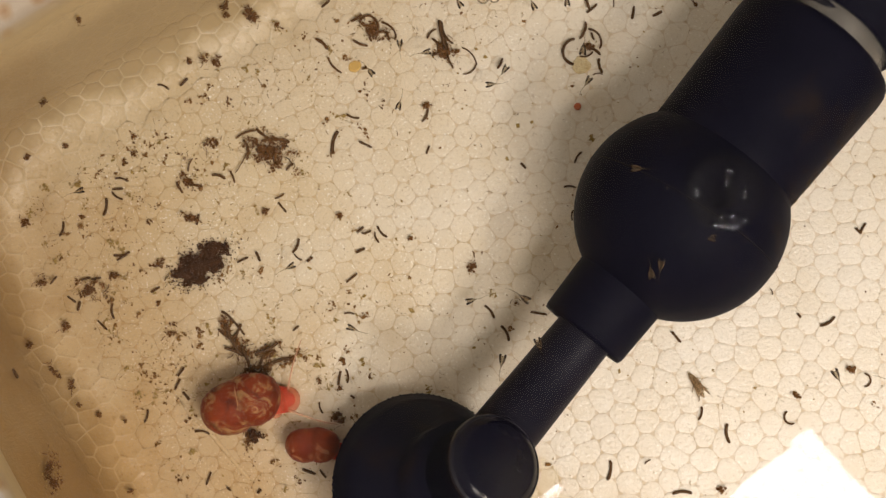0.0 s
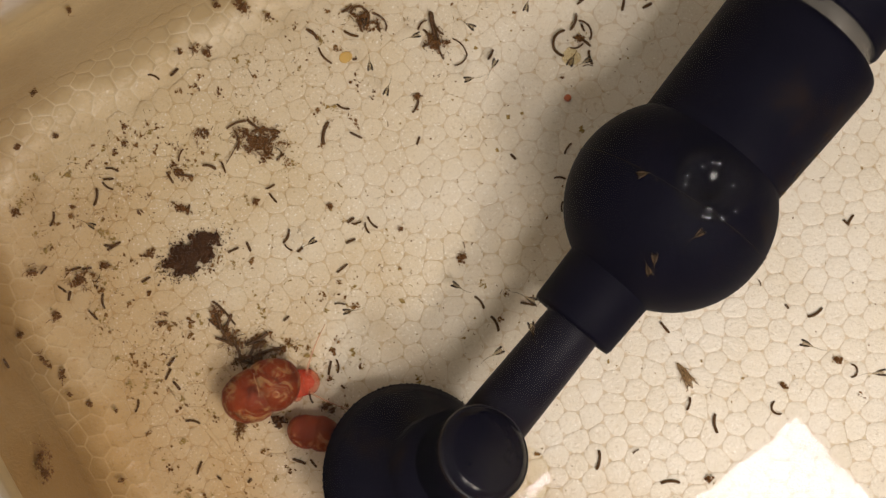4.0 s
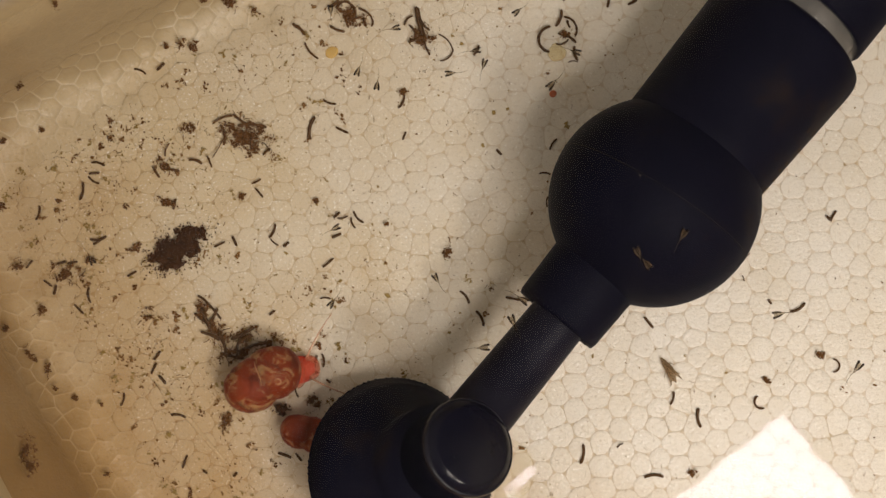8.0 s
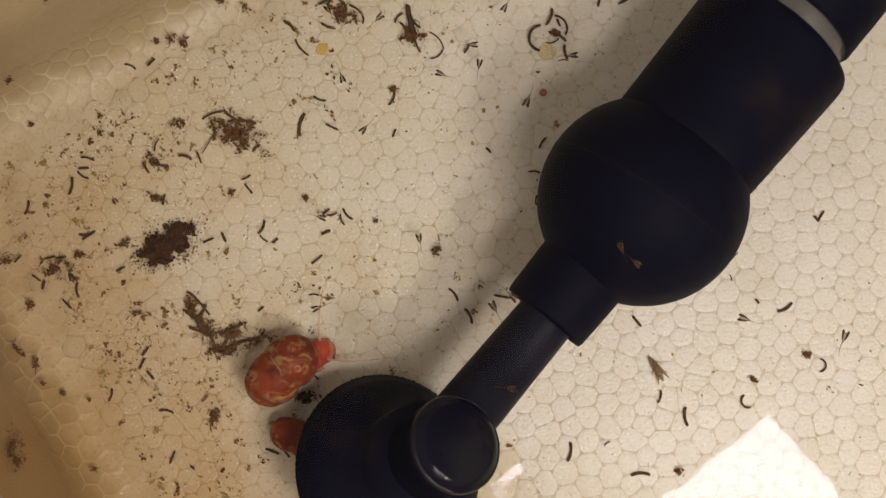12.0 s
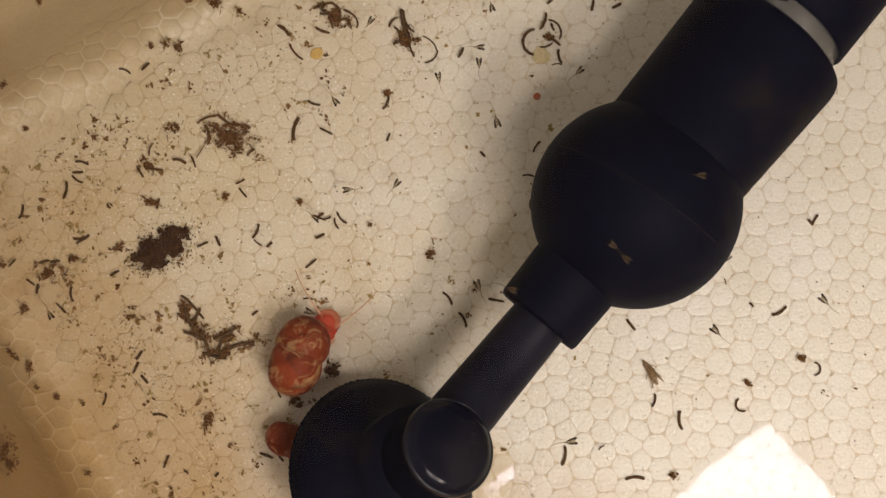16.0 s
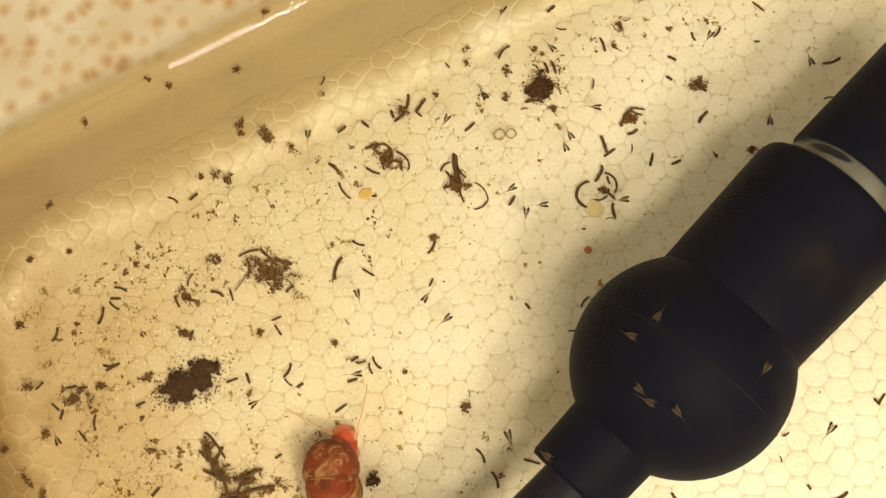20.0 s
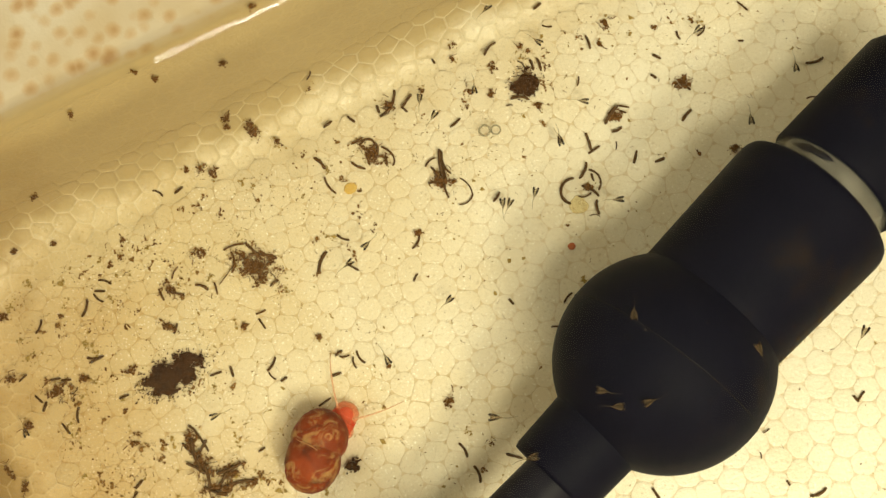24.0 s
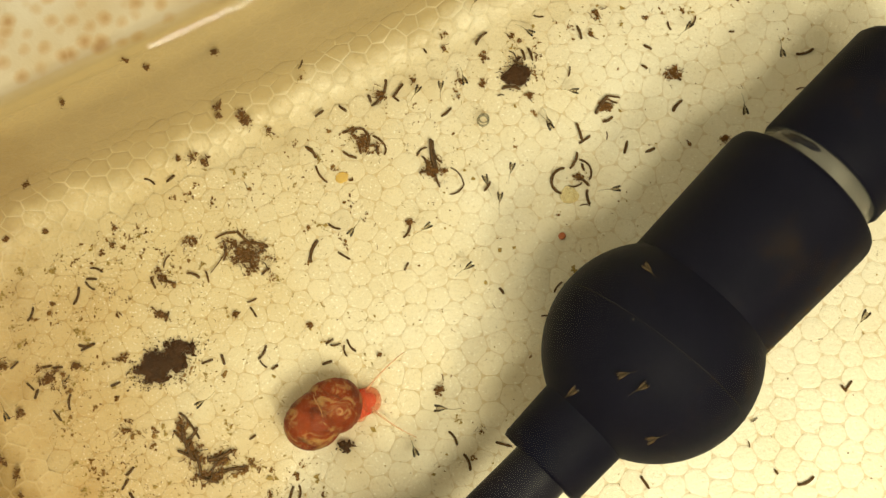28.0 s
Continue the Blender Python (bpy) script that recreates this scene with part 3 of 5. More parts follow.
def build_room():
    desk = tagged(new("table"), "brown wooden table under the tray", "table")
    box("tabletop", (-0.7, -0.5, -0.065), (0.9, 0.4, -0.0245), TABLE, desk, bevel=0.004)
    for x, y in ((-0.66, -0.46), (0.80, -0.46), (-0.66, 0.30), (0.80, 0.30)):
        box("leg", (x, y, -0.78), (x + 0.06, y + 0.06, -0.065), TABLE, desk, bevel=0.003)
    # unseen closed room, added to bounce light; its west opening frames the fill lamp
    z0, z1 = -0.78, 1.62
    for name, low, high in (("floor", (-2.2, -2.2, z0 - 0.1), (2.2, 2.2, z0)), ("ceiling", (-2.2, -2.2, z1), (2.2, 2.2, z1 + 0.1)),
                            ("wall_south", (-2.2, -2.2, z0), (2.2, -2.1, z1)), ("wall_east", (2.1, -2.1, z0), (2.2, 2.1, z1)), ("wall_north", (-2.2, 2.1, z0), (2.2, 2.2, z1)),
                            ("wall_west", (-2.2, -2.1, z0), (-2.1, -0.8, z1)), ("wall_west", (-2.2, 1.4, z0), (-2.1, 2.1, z1)), ("wall_west", (-2.2, -0.8, z0), (-2.1, 1.4, 0.1)), ("wall_west", (-2.2, -0.8, 1.4), (-2.1, 1.4, z1))):
        tagged(box(name, low, high, PAINT), "plain grey-beige surface of the unseen room", "room", kind="structure")
    # the lamp body is added; only its glint in the water is known
    lamp_body = tagged(new("panel_lamp"), "unseen white lamp, its four small lit panels added beside the tray", "lamp")
    for light, (eye, turn, wide, long, watts) in zip(lamps, PANELS):
        bm = bmesh.new()
        bmesh.ops.create_cube(bm, size=1, matrix=light.matrix_world @ Matrix.Translation((0, 0, 0.012)) @ Matrix.Diagonal((wide + 0.008, long + 0.008, 0.016, 1)))
        bmesh.ops.bevel(bm, geom=bm.edges[:], offset=0.002, segments=2, affect="EDGES")
        part("housing", bm, PAINT, lamp_body, smooth=False)
        back = light.matrix_world @ Vector((0, 0, 0.018))
        part("arm", tube([back, (0.27, -0.24, 0.36), (0.33, -0.42, 0.20), (0.34, -0.44, -0.02)], [0.005] * 4, 12), PAINT, lamp_body)
    part("foot_plate", lathe([(0, 0), (0.06, 0), (0.06, 0.006), (0.052, 0.011), (0, 0.012)], Matrix.Translation((0.34, -0.44, -0.0245)), 40), PAINT, lamp_body)


build_room()
TRAY = build_tray()
build_water()
build_fitting()


# ---- small things on the floor ----
DARK = plain_material("dark_dropping", (0.055, 0.029, 0.014), (0.135, 0.078, 0.036), 2500, 0.75, specular=0.03)
BROWN = plain_material("brown_dropping", (0.065, 0.032, 0.013), (0.17, 0.092, 0.038), 2200, 0.75, specular=0.03)
MULM = plain_material("brown_mulm", (0.085, 0.038, 0.013), (0.215, 0.108, 0.038), 1800, 0.85, specular=0.05)
SILT = plain_material("brown_silt", (0.15, 0.075, 0.024), (0.29, 0.165, 0.06), 1800, 0.85, specular=0.05)
MULM_DARK = plain_material("dark_mulm", (0.028, 0.013, 0.007), (0.110, 0.052, 0.022), 1800, 0.85, specular=0.05)
MULM_PALE = plain_material("olive_mulm", (0.26, 0.18, 0.055), (0.42, 0.30, 0.115), 1800, 0.85, specular=0.05)
RED_SPOT = plain_material("red_fleck", (0.42, 0.11, 0.05), (0.55, 0.2, 0.1), 1500, 0.7, specular=0.05)
EYE = plain_material("dark_eye", (0.012, 0.008, 0.006), (0.03, 0.02, 0.012), 3000, 0.5, specular=0.1)


FRY_BODY = see_through("fry_flesh", (0.085, 0.058, 0.030), 0.34)
FLANK = see_through("fry_flank", (0.075, 0.048, 0.026), 0.8)
RING_SKIN = see_through("bubble_skin", (0.20, 0.20, 0.17), 0.4)
HUSK = see_through("shed_husk", (0.26, 0.165, 0.08), 0.5)
STAIN = see_through("yolk_stain", (0.80, 0.52, 0.10), 0.5)
PALE_STAIN = see_through("pale_stain", (0.82, 0.68, 0.30), 0.3)
FRY_TAIL = see_through("fry_tail", (0.11, 0.08, 0.045), 0.2)


def dropping_mesh(bend, seed):
    """A worm-like pellet one unit of 1 mm long, bent by an angle."""
    rng = random.Random(seed)
    n = 8
    total = radians((6, 55, 150)[bend] * rng.uniform(0.7, 1.2))
    x, y, w, pts, radii = 0.0, 0.0, -total / 2, [], []
    for k in range(n + 1):
        pts.append((x, y, 0))
        radii.append((0.13, 0.080, 0.052)[bend] * (0.72 if k in (0, n) else 1) * rng.uniform(0.85, 1.12))
        x += math.cos(w) / n
        y += math.sin(w) / n
        w += total / n
    mx, my = sum(p[0] for p in pts) / len(pts), sum(p[1] for p in pts) / len(pts)
    bm = tube([(p[0] - mx, p[1] - my, 0) for p in pts], radii, 7)
    bmesh.ops.recalc_face_normals(bm, faces=bm.faces)
    me = bpy.data.meshes.new("snail_dropping")
    bm.to_mesh(me)
    bm.free()
    me.materials.append(DARK)
    for p in me.polygons:
        p.use_smooth = True
    return me


def floor_place(x, y):
    """The lie of a thing at (x, y): on the flat floor, or up on the wall behind it."""
    local = TURN.inverted() @ Vector((x, y, 0))
    d1, d2 = local.y - HIGH.y, LOW.x - local.x
    return Vector((x, y, 0)), max(d1, d2)


EYE_POINT = Vector((0.0250, -0.0180, 0.171))


def settle(x, y, up):
    """From a place on the floor's plane along the view from over the tray onto the wall that stands before it."""
    p = Vector((x, y, 0))
    if floor_place(x, y)[1] <= 0.0:
        return p + Vector((0, 0, up))
    for k in range(60):
        q = p + (EYE_POINT - p) * (k / 60 * 0.22)
        local = TURN.inverted() @ Vector((q.x, q.y, 0))
        d = max(local.y - HIGH.y, LOW.x - local.x)
        if d <= 0:
            break
        d = min(d, FILLET - 1e-5)
        wall = FILLET - math.sqrt(max(FILLET ** 2 - d ** 2, 0.0))
        if q.z >= wall and local.y - HIGH.y < FILLET and LOW.x - local.x < FILLET:
            break
    return q + (EYE_POINT - q).normalized() * up


# droppings: place and length in tenths of a millimetre, angle, how bent
DROPPINGS_BY_CURLS = [(-332.3, 227.2, -21, 20, 1), (-301, 233.2, 45, 16, 0), (-41.4, 175.5, -16, 21, 1), (-69.3, 137.3, 80, 36, 1), (-22.1, 133.1, -26, 21, 0), (72.1, 123.8, 70, 13, 0)]
DROPPINGS_NEAR_WALL = [(68.9, 176.1, 70, 23, 1), (294.5, 110.1, 60, 20, 1), (213.9, 98.3, -46, 11, 0), (379.6, 328.1, 79, 18, 0), (415.5, 324.9, 30, 15, 0), (318.8, 334.5, 40, 20, 0), (-393, 84.8, -10, 21, 1), (-398.8, 69.7, 4, 16, 0), (-399.7, 58.6, -30, 21, 1), (-416.6, 42.5, 85, 28, 1), (-482.7, 9.4, 80, 23, 1)]
DROPPINGS_IN_CORNER = [(-146.7, 39, -50, 18, 0), (-275.2, 22.1, 80, 16, 0), (-390.2, -29.9, 14, 26, 1), (-390.2, -33.9, 30, 18, 0), (-338.1, -83, 30, 15, 0), (-445.1, -65.9, 15, 15, 0), (-429, -65.9, 10, 15, 0), (-496.5, -67.9, 50, 15, 0), (-465.8, -97, -35, 16, 0), (-454.5, -107, 80, 15, 0), (-403, -115, -79, 24, 1), (-417.8, -135.9, -44, 20, 0), (-206.1, -39.1, 25, 18, 0), (-183.1, -34.1, -65, 16, 0), (-227.3, -123.9, -40, 26, 1), (-211.1, -139.9, -50, 28, 0), (-125.2, -19.2, 70, 24, 1), (-123, -36.2, -35, 16, 1), (-105, -39.2, 40, 11, 0)]
DROPPINGS_MIDDLE = [(-20.3, 0.7, 15, 16, 1), (2.7, 0.7, -45, 23, 1), (-5.2, -7.3, -65, 18, 1), (-29.3, 4.7, 40, 13, 0), (-29.1, -26.3, 25, 15, 0), (-41.8, -67.2, 40, 21, 0), (-45.4, -120, 0, 16, 1), (163.4, -118, -50, 24, 1), (186.3, -149.7, -60, 26, 1), (234.8, -120.9, -10, 24, 0), (282.5, 66.1, -1, 18, 1), (285.4, 23.2, 89, 16, 1), (-125.1, -141.8, 40, 11, 0), (706.8, 1.6, 59, 15, 0), (699.9, -3.3, -46, 11, 0), (652.4, -135.7, 35, 26, 1), (573.3, -91.3, -71, 10, 1), (579.5, -57.7, 40, 11, 1), (611.3, -125.9, -51, 8, 0), (-297.4, -205.6, 55, 16, 0)]
DROPPINGS_SNAIL_SIDE = [(-302.1, -224.5, 65, 18, 0), (-288.9, -241.3, -49, 16, 0), (-347.7, -271.2, 80, 20, 1), (-263.8, -294.3, -5, 23, 1), (-253.1, -362.4, 70, 20, 0), (-223.1, -377.1, -39, 8, 0), (-177.4, -380.9, 50, 8, 0), (-557.3, -207.2, -59, 15, 0), (-59.7, -215.2, 80, 21, 0), (-47.8, -212.3, -80, 21, 1), (-87.5, -258.9, -70, 18, 1), (-104.2, -352.1, -20, 21, 0), (-83.3, -355, -50, 15, 0), (-39.9, -243, -40, 8, 0), (434.2, -156.5, -51, 20, 0), (467.5, -267.2, 79, 20, 1), (504.7, -295.6, -81, 29, 1), (591.1, -274.8, -51, 24, 2), (335.4, -349, 84, 29, 1), (438.5, -380, 5, 29, 1)]
DROPPINGS_OPEN_FLOOR = [(706.3, -219.6, -81, 23, 2), (389.6, -336.1, 40, 11, 1), (236.2, 525.8, -2, 16, 1), (-120.3, 426.7, 77, 15, 1), (219, 558.8, 45, 15, 0), (189, 396.4, 14, 11, 1)]
DROPPINGS_FAR_SIDE = [(379.6, 325.1, 79, 16, 0), (415.5, 323.9, 25, 15, 0), (634.3, 491, 25, 28, 1), (630.8, 434.2, 14, 16, 1), (526, 517.6, 4, 8, 0), (526.3, 573.8, -39, 21, 0), (446.7, 442, -33, 21, 0)]
# longer and bent ones: place and length in tenths of a millimetre, angle of the chord, how far it turns, half thickness
DROPPINGS_FOLDED = [(-36, 326, 35, 20.0, 33, 2.2), (-22, 326, 15, 27.0, -127, 2.0), (-5, 315, -81, 25.2, -97, 2.2), (-16, 299, -73, 18.2, 7, 2.1), (-4, 304, 8, 20.3, 37, 2.0), (13, 313, -37, 25.6, -38, 1.7), (12, 298, -71, 15.3, 16, 1.9), (23, 298, -94, 14.0, -61, 1.5), (-30, 287, -20, 24.1, 36, 2.0), (-88, 288, -44, 25.4, -43, 2.4), (-70, 253, -48, 32.9, 50, 1.6), (-24, 249, 13, 7.1, 1, 1.9)]
DROPPINGS_FANNED = [(77, 301, 43, 21.1, -77, 1.5), (85, 285, -64, 19.7, -54, 1.7), (94, 297, -76, 46.2, 17, 2.6), (97, 298, -76, 43.2, 11, 1.9), (102, 293, -50, 24.3, 47, 1.7), (87, 269, 15, 18.6, -14, 2.2), (105, 260, -71, 30.3, 31, 1.5), (137, 267, -53, 36.2, -62, 1.1), (137, 243, -146, 26.2, -78, 1.2)]
DROPPINGS_CURLED = [(281, 269, -89, 56.3, 165, 2.1), (306, 300, -111, 27.8, -50, 2.1), (326, 291, -65, 40.9, -118, 1.7), (318, 272, -30, 30.2, -42, 2.1), (310, 263, 23, 21.9, 77, 1.3), (329, 246, -75, 22.9, 42, 2.1), (326, 235, -173, 16.0, 70, 0.9), (319, 292, -67, 12.3, 24, 1.7), (310, 346, -70, 27.5, -11, 2.1), (181, 252, -119, 17.3, -31, 2.0), (351, 343, -89, 13.2, -28, 0.9), (351, 367, 37, 17.4, 55, 2.1)]
DROPPINGS_BY_FLAKE = [(340, 390, -117, 34.5, 30, 2.5), (358, 403, -7, 17.4, -8, 1.6), (358, 396, -16, 11.2, 6, 1.6), (403, 485, -26, 14.1, -2, 2.2), (400, 453, -33, 10.6, -15, 2.2), (289, 439, -97, 16.4, -26, 1.2), (451, 396, 54, 22.0, -37, 2.5), (433, 521, -62, 15.0, 49, 1.5), (468, 529, -124, 20.9, -73, 1.4), (300, 502, -70, 23.2, -28, 1.9)]
DROPPINGS_BY_HEAP = [(203, 409, 0, 27.8, -67, 2.5), (218, 462, -69, 18.2, -27, 2.0), (229, 463, -70, 21.3, -23, 2.0), (211, 448, -19, 17.1, 51, 2.0), (8, 387, -113, 49.5, -68, 2.2), (-9, 378, -65, 13.4, -5, 2.2), (33, 393, -120, 25.8, 0, 2.3), (32, 379, -35, 10.9, -18, 1.6), (151, 487, 52, 27.6, -62, 1.9), (68, 461, -53, 9.5, 2, 1.6), (-84, 351, 45, 16.4, 9, 2.2), (-48, 359, -35, 15.0, 6, 2.2), (110, 364, -133, 19.9, -13, 2.0)]
DROPPINGS_IN_TUFT = [(-204, 152, 20, 33.0, -45, 1.7), (-201, 127, -83, 33.1, -61, 2.0), (-210, 105, -120, 30.8, -9, 0.8), (-177, 150, -36, 27.2, 15, 2.1), (-158, 141, -4, 44.2, -38, 2.2), (-168, 125, -55, 15.2, -29, 2.0), (-243, 87, -20, 21.9, -60, 2.1), (-304, 71, -58, 19.3, 3, 1.9), (-280, 74, -8, 23.8, -5, 1.7), (-222, 86, -69, 18.7, -14, 1.5), (-288, 105, 69, 21.2, -50, 1.3), (-151, 56, 31, 15.6, 34, 1.5), (-136, 101, 39, 16.1, -44, 1.6)]
# clumps of mulm: place and half sizes in tenths of a millimetre, angle, darkness
DROPPINGS_BY_SNAIL = [(-219, -159, -61, 56, 25, 2.9), (-217, -175, -22, 30, -20, 2.3), (-214, -148, 62, 30, 30, 2.2), (-232, -150, -35, 24, 15, 2.0), (-198, -186, -70, 34, -25, 2.5), (-168, -173, 28, 38, 18, 2.5), (-150, -190, 14, 42, -22, 2.4), (-184, -206, -12, 36, 20, 2.3), (-176, -190, 70, 26, 15, 2.0)]
CLUMPS_DARK = [(-270.3, -46, 40, 22, 30, 3), (-166.8, 123.6, 38, 25, -20, 2), (-179.9, 130.6, 15, 8, -15, 2), (-226, -142, 20, 10, -58, 2), (-205, -172, 24, 13, -45, 2), (-166, -170, 20, 9, 20, 2), (100.6, 271.9, 18, 19, 0, 2), (-10.1, 305.9, 24, 13, -25, 2), (315.7, 275.9, 9, 7, 0, 1), (137.5, -50.4, 10, 11, 0, 1), (-253.9, 263.4, 13, 10, 30, 1), (-290, 81.5, 19, 15, 0, 1), (-374.3, 123.1, 6, 6, 0, 1), (-438.8, -80.9, 26, 15, -15, 2), (-513.6, -71.9, 13, 8, 30, 2), (-400.8, -61.9, 7, 6, 0, 1), (-197, 331.2, 9, 10, -40, 2), (-150.3, 313.7, 6, 8, 0, 1), (-239.6, 340.6, 6, 6, 0, 1)]
CLUMPS_CORNER = [(-293.4, 267.7, 6, 4, 0, 1), (-161.7, -177.6, 21, 11, 10, 1), (-127.7, -185.6, 16, 6, 30, 1), (-540.6, 19.6, 9, 7, 0, 2), (-541.5, 122.6, 6, 6, 0, 1), (-192, -300, 9, 17, -15, 2), (-524.8, 211.8, 5, 5, 0, 2), (-483.4, 343, 5, 6, 0, 2), (-477.2, -137, 7, 8, 0, 1), (-285.2, 24.2, 21, 7, -15, 1), (-254.4, 135.9, 13, 10, 0, 2), (201.1, -106.1, 7, 7, 30, 2), (-85.6, -217.2, 8, 10, -40, 1), (-64, -269.2, 7, 11, -30, 1), (-56, -278, 7, 6, 0, 1), (-14, -211.2, 6, 7, 0, 1)]
CLUMPS_LOOSE = [(495.3, -376.9, 6, 6, 0, 1), (605.1, -242.4, 5, 5, 0, 1), (682.9, -204.9, 6, 8, 60, 1), (486.5, -208.1, 3, 3, 0, 1), (47.7, -8.4, 6, 5, 0, 1), (-59.4, 26.8, 6, 5, 0, 1), (-509.7, -350.2, 15, 32, -20, 1), (-502.3, -372, 12, 14, -20, 1), (-373.4, -383.4, 7, 6, 0, 1), (-465.6, -222.7, 5, 7, 0, 1), (-537.1, -167.9, 5, 8, 0, 1), (-172.8, 34, 6, 5, 0, 1), (-308.1, -147.9, 18, 7, 10, 1), (-335.7, -44, 11, 7, 20, 1), (-481.9, 137.6, 4, 4, 0, 1), (-59.6, -232.1, 6, 6, 0, 1), (23.5, -319.3, 4, 4, 0, 1)]
CLUMPS_UPPER = [(-27.3, 2.7, 11, 6, 0, 1), (285.6, 216.6, 6, 5, 0, 1), (69.8, 190.2, 8, 6, 30, 1), (209.2, 432.9, 19, 18, -30, 3), (4.6, 386.1, 11, 16, 60, 2), (441.7, 447.1, 13, 11, -30, 2), (347.3, 390.2, 13, 10, 40, 1), (96.2, 464.7, 6, 6, 0, 1), (53, 411.9, 7, 6, 0, 2), (126.7, 416.3, 6, 11, 0, 1), (124.5, 387.7, 7, 6, 0, 1), (-244.8, 353.9, 6, 9, 0, 2), (-206.2, 345.6, 9, 8, -40, 2), (-157.4, 320.9, 6, 8, 0, 2), (161.9, 408.9, 6, 8, 0, 1), (94, 491.3, 8, 6, 0, 1)]
CLUMPS_WALL = [(198, 488.3, 6, 6, 0, 1), (323.7, 532, 7, 11, 0, 2), (316.7, 500.4, 6, 6, 0, 2), (234.3, 400.1, 6, 6, 0, 1), (524.2, 349.5, 8, 5, 20, 2), (-271.1, 268.6, 10, 8, 20, 2), (-121.1, 410.3, 6, 8, 0, 1), (-357.4, 407.7, 5, 5, 0, 2), (-391.4, 416.8, 5, 5, 0, 2), (-255.8, 440.3, 6, 5, 0, 2), (-217.3, 535.7, 6, 5, 0, 2)]
CLUMPS_WATERLINE = [(-180.5, -200.1, 28, 13, 8, 2), (-533.7, -166.2, 5, 8, -60, 1), (-500, -202.7, 10, 3, -45, 2), (-487.6, -214.5, 6, 3, -45, 1), (-467.5, -231.4, 5, 9, 20, 2), (-455.7, -257.5, 7, 4, -20, 1), (-423.7, -271.8, 4, 3, -30, 1), (-478, -145.1, 6, 4, 30, 1), (-379.9, -278.5, 5, 4, 0, 1)]


def bent_dropping(long, bend, thick, seed):
    """One longer pellet along an arc, its middle at the origin and its chord along x."""
    rng = random.Random(seed)
    n = max(6, int(long / 2.5))
    total = radians(bend)
    x, y, w, pts, radii = 0.0, 0.0, -total / 2, [], []
    for k in range(n + 1):
        pts.append((x + rng.uniform(-0.05, 0.05) * thick, y + rng.uniform(-0.12, 0.12) * thick, rng.uniform(0, 0.3) * thick))
        radii.append(thick * (0.66 if k in (0, n) else 1) * rng.uniform(0.86, 1.12))
        x += math.cos(w) * long / n
        y += math.sin(w) * long / n
        w += total / n
    mx, my = sum(p[0] for p in pts) / len(pts), sum(p[1] for p in pts) / len(pts)
    return tube([((p[0] - mx) * 1e-4, (p[1] - my) * 1e-4, p[2] * 1e-4) for p in pts], [q * 1e-4 for q in radii], 8)


def build_bent_droppings():
    seed = 40
    for rows, word, mat in ((DROPPINGS_FOLDED, "folded", BROWN), (DROPPINGS_FANNED, "long", DARK), (DROPPINGS_CURLED, "curled", DARK), (DROPPINGS_BY_FLAKE, "broken", DARK), (DROPPINGS_BY_HEAP, "bent", DARK), (DROPPINGS_IN_TUFT, "thin", BROWN), (DROPPINGS_BY_SNAIL, "matted", DARK)):
        for x, y, turn, long, bend, thick in rows:
            seed += 1
            ob = finish("snail_dropping", bent_dropping(long, bend, thick, seed), mat)
            ob.location = settle(x * 1e-4, y * 1e-4, thick * 1e-4 + 0.0001 + 0.00012 * (seed % 4))
            ob.rotation_euler = (0, 0, radians(turn))
            tagged(ob, f"{word} dark brown snail dropping among others on foam", "dropping", "droppings on the floor")


def build_droppings():
    kinds = {b: [dropping_mesh(b, 10 * b + k) for k in range(4)] for b in (0, 1, 2)}
    rng = random.Random(8)
    for rows in (DROPPINGS_BY_CURLS, DROPPINGS_NEAR_WALL, DROPPINGS_IN_CORNER, DROPPINGS_MIDDLE, DROPPINGS_SNAIL_SIDE, DROPPINGS_OPEN_FLOOR, DROPPINGS_FAR_SIDE):
        for x, y, turn, long, bent in rows:
            ob = new("snail_dropping", rng.choice(kinds[bent]))
            size = long * 0.0001 * (1.0 if bent < 2 else 1.25)
            wide = rng.uniform(0.0012, 0.0017)
            ob.location = settle(x * 1e-4, y * 1e-4, 0.00030)
            ob.rotation_euler = (0, 0, radians(turn + (180 if rng.random() < 0.5 else 0)))
            ob.scale = (size, size if bent else wide, wide)
            shape = ("straight", "curved", "tightly curled")[bent]
            tagged(ob, f"{shape} dark brown snail dropping on the foam floor", "dropping", "droppings on the floor")


def thread(bm, p, size, rng, thick=1.0):
    """A short crooked fibre."""
    w = rng.uniform(0, math.tau)
    pts, q = [], Vector(p)
    for _ in range(4):
        pts.append(q.copy())
        w += rng.uniform(-0.7, 0.7)
        q += Vector((math.cos(w), math.sin(w), rng.uniform(-0.1, 0.25))) * size / 3
    r = size * rng.uniform(0.018, 0.042) * thick
    rings = [[bm.verts.new(s + Vector((r * math.cos(a), r * math.sin(a) * 0.6, r * math.sin(a)))) for a in (0, 2.1, 4.2)] for s in pts]
    for a, b in zip(rings, rings[1:]):
        for k in range(3):
            bm.faces.new((a[k], a[(k + 1) % 3], b[(k + 1) % 3], b[k]))


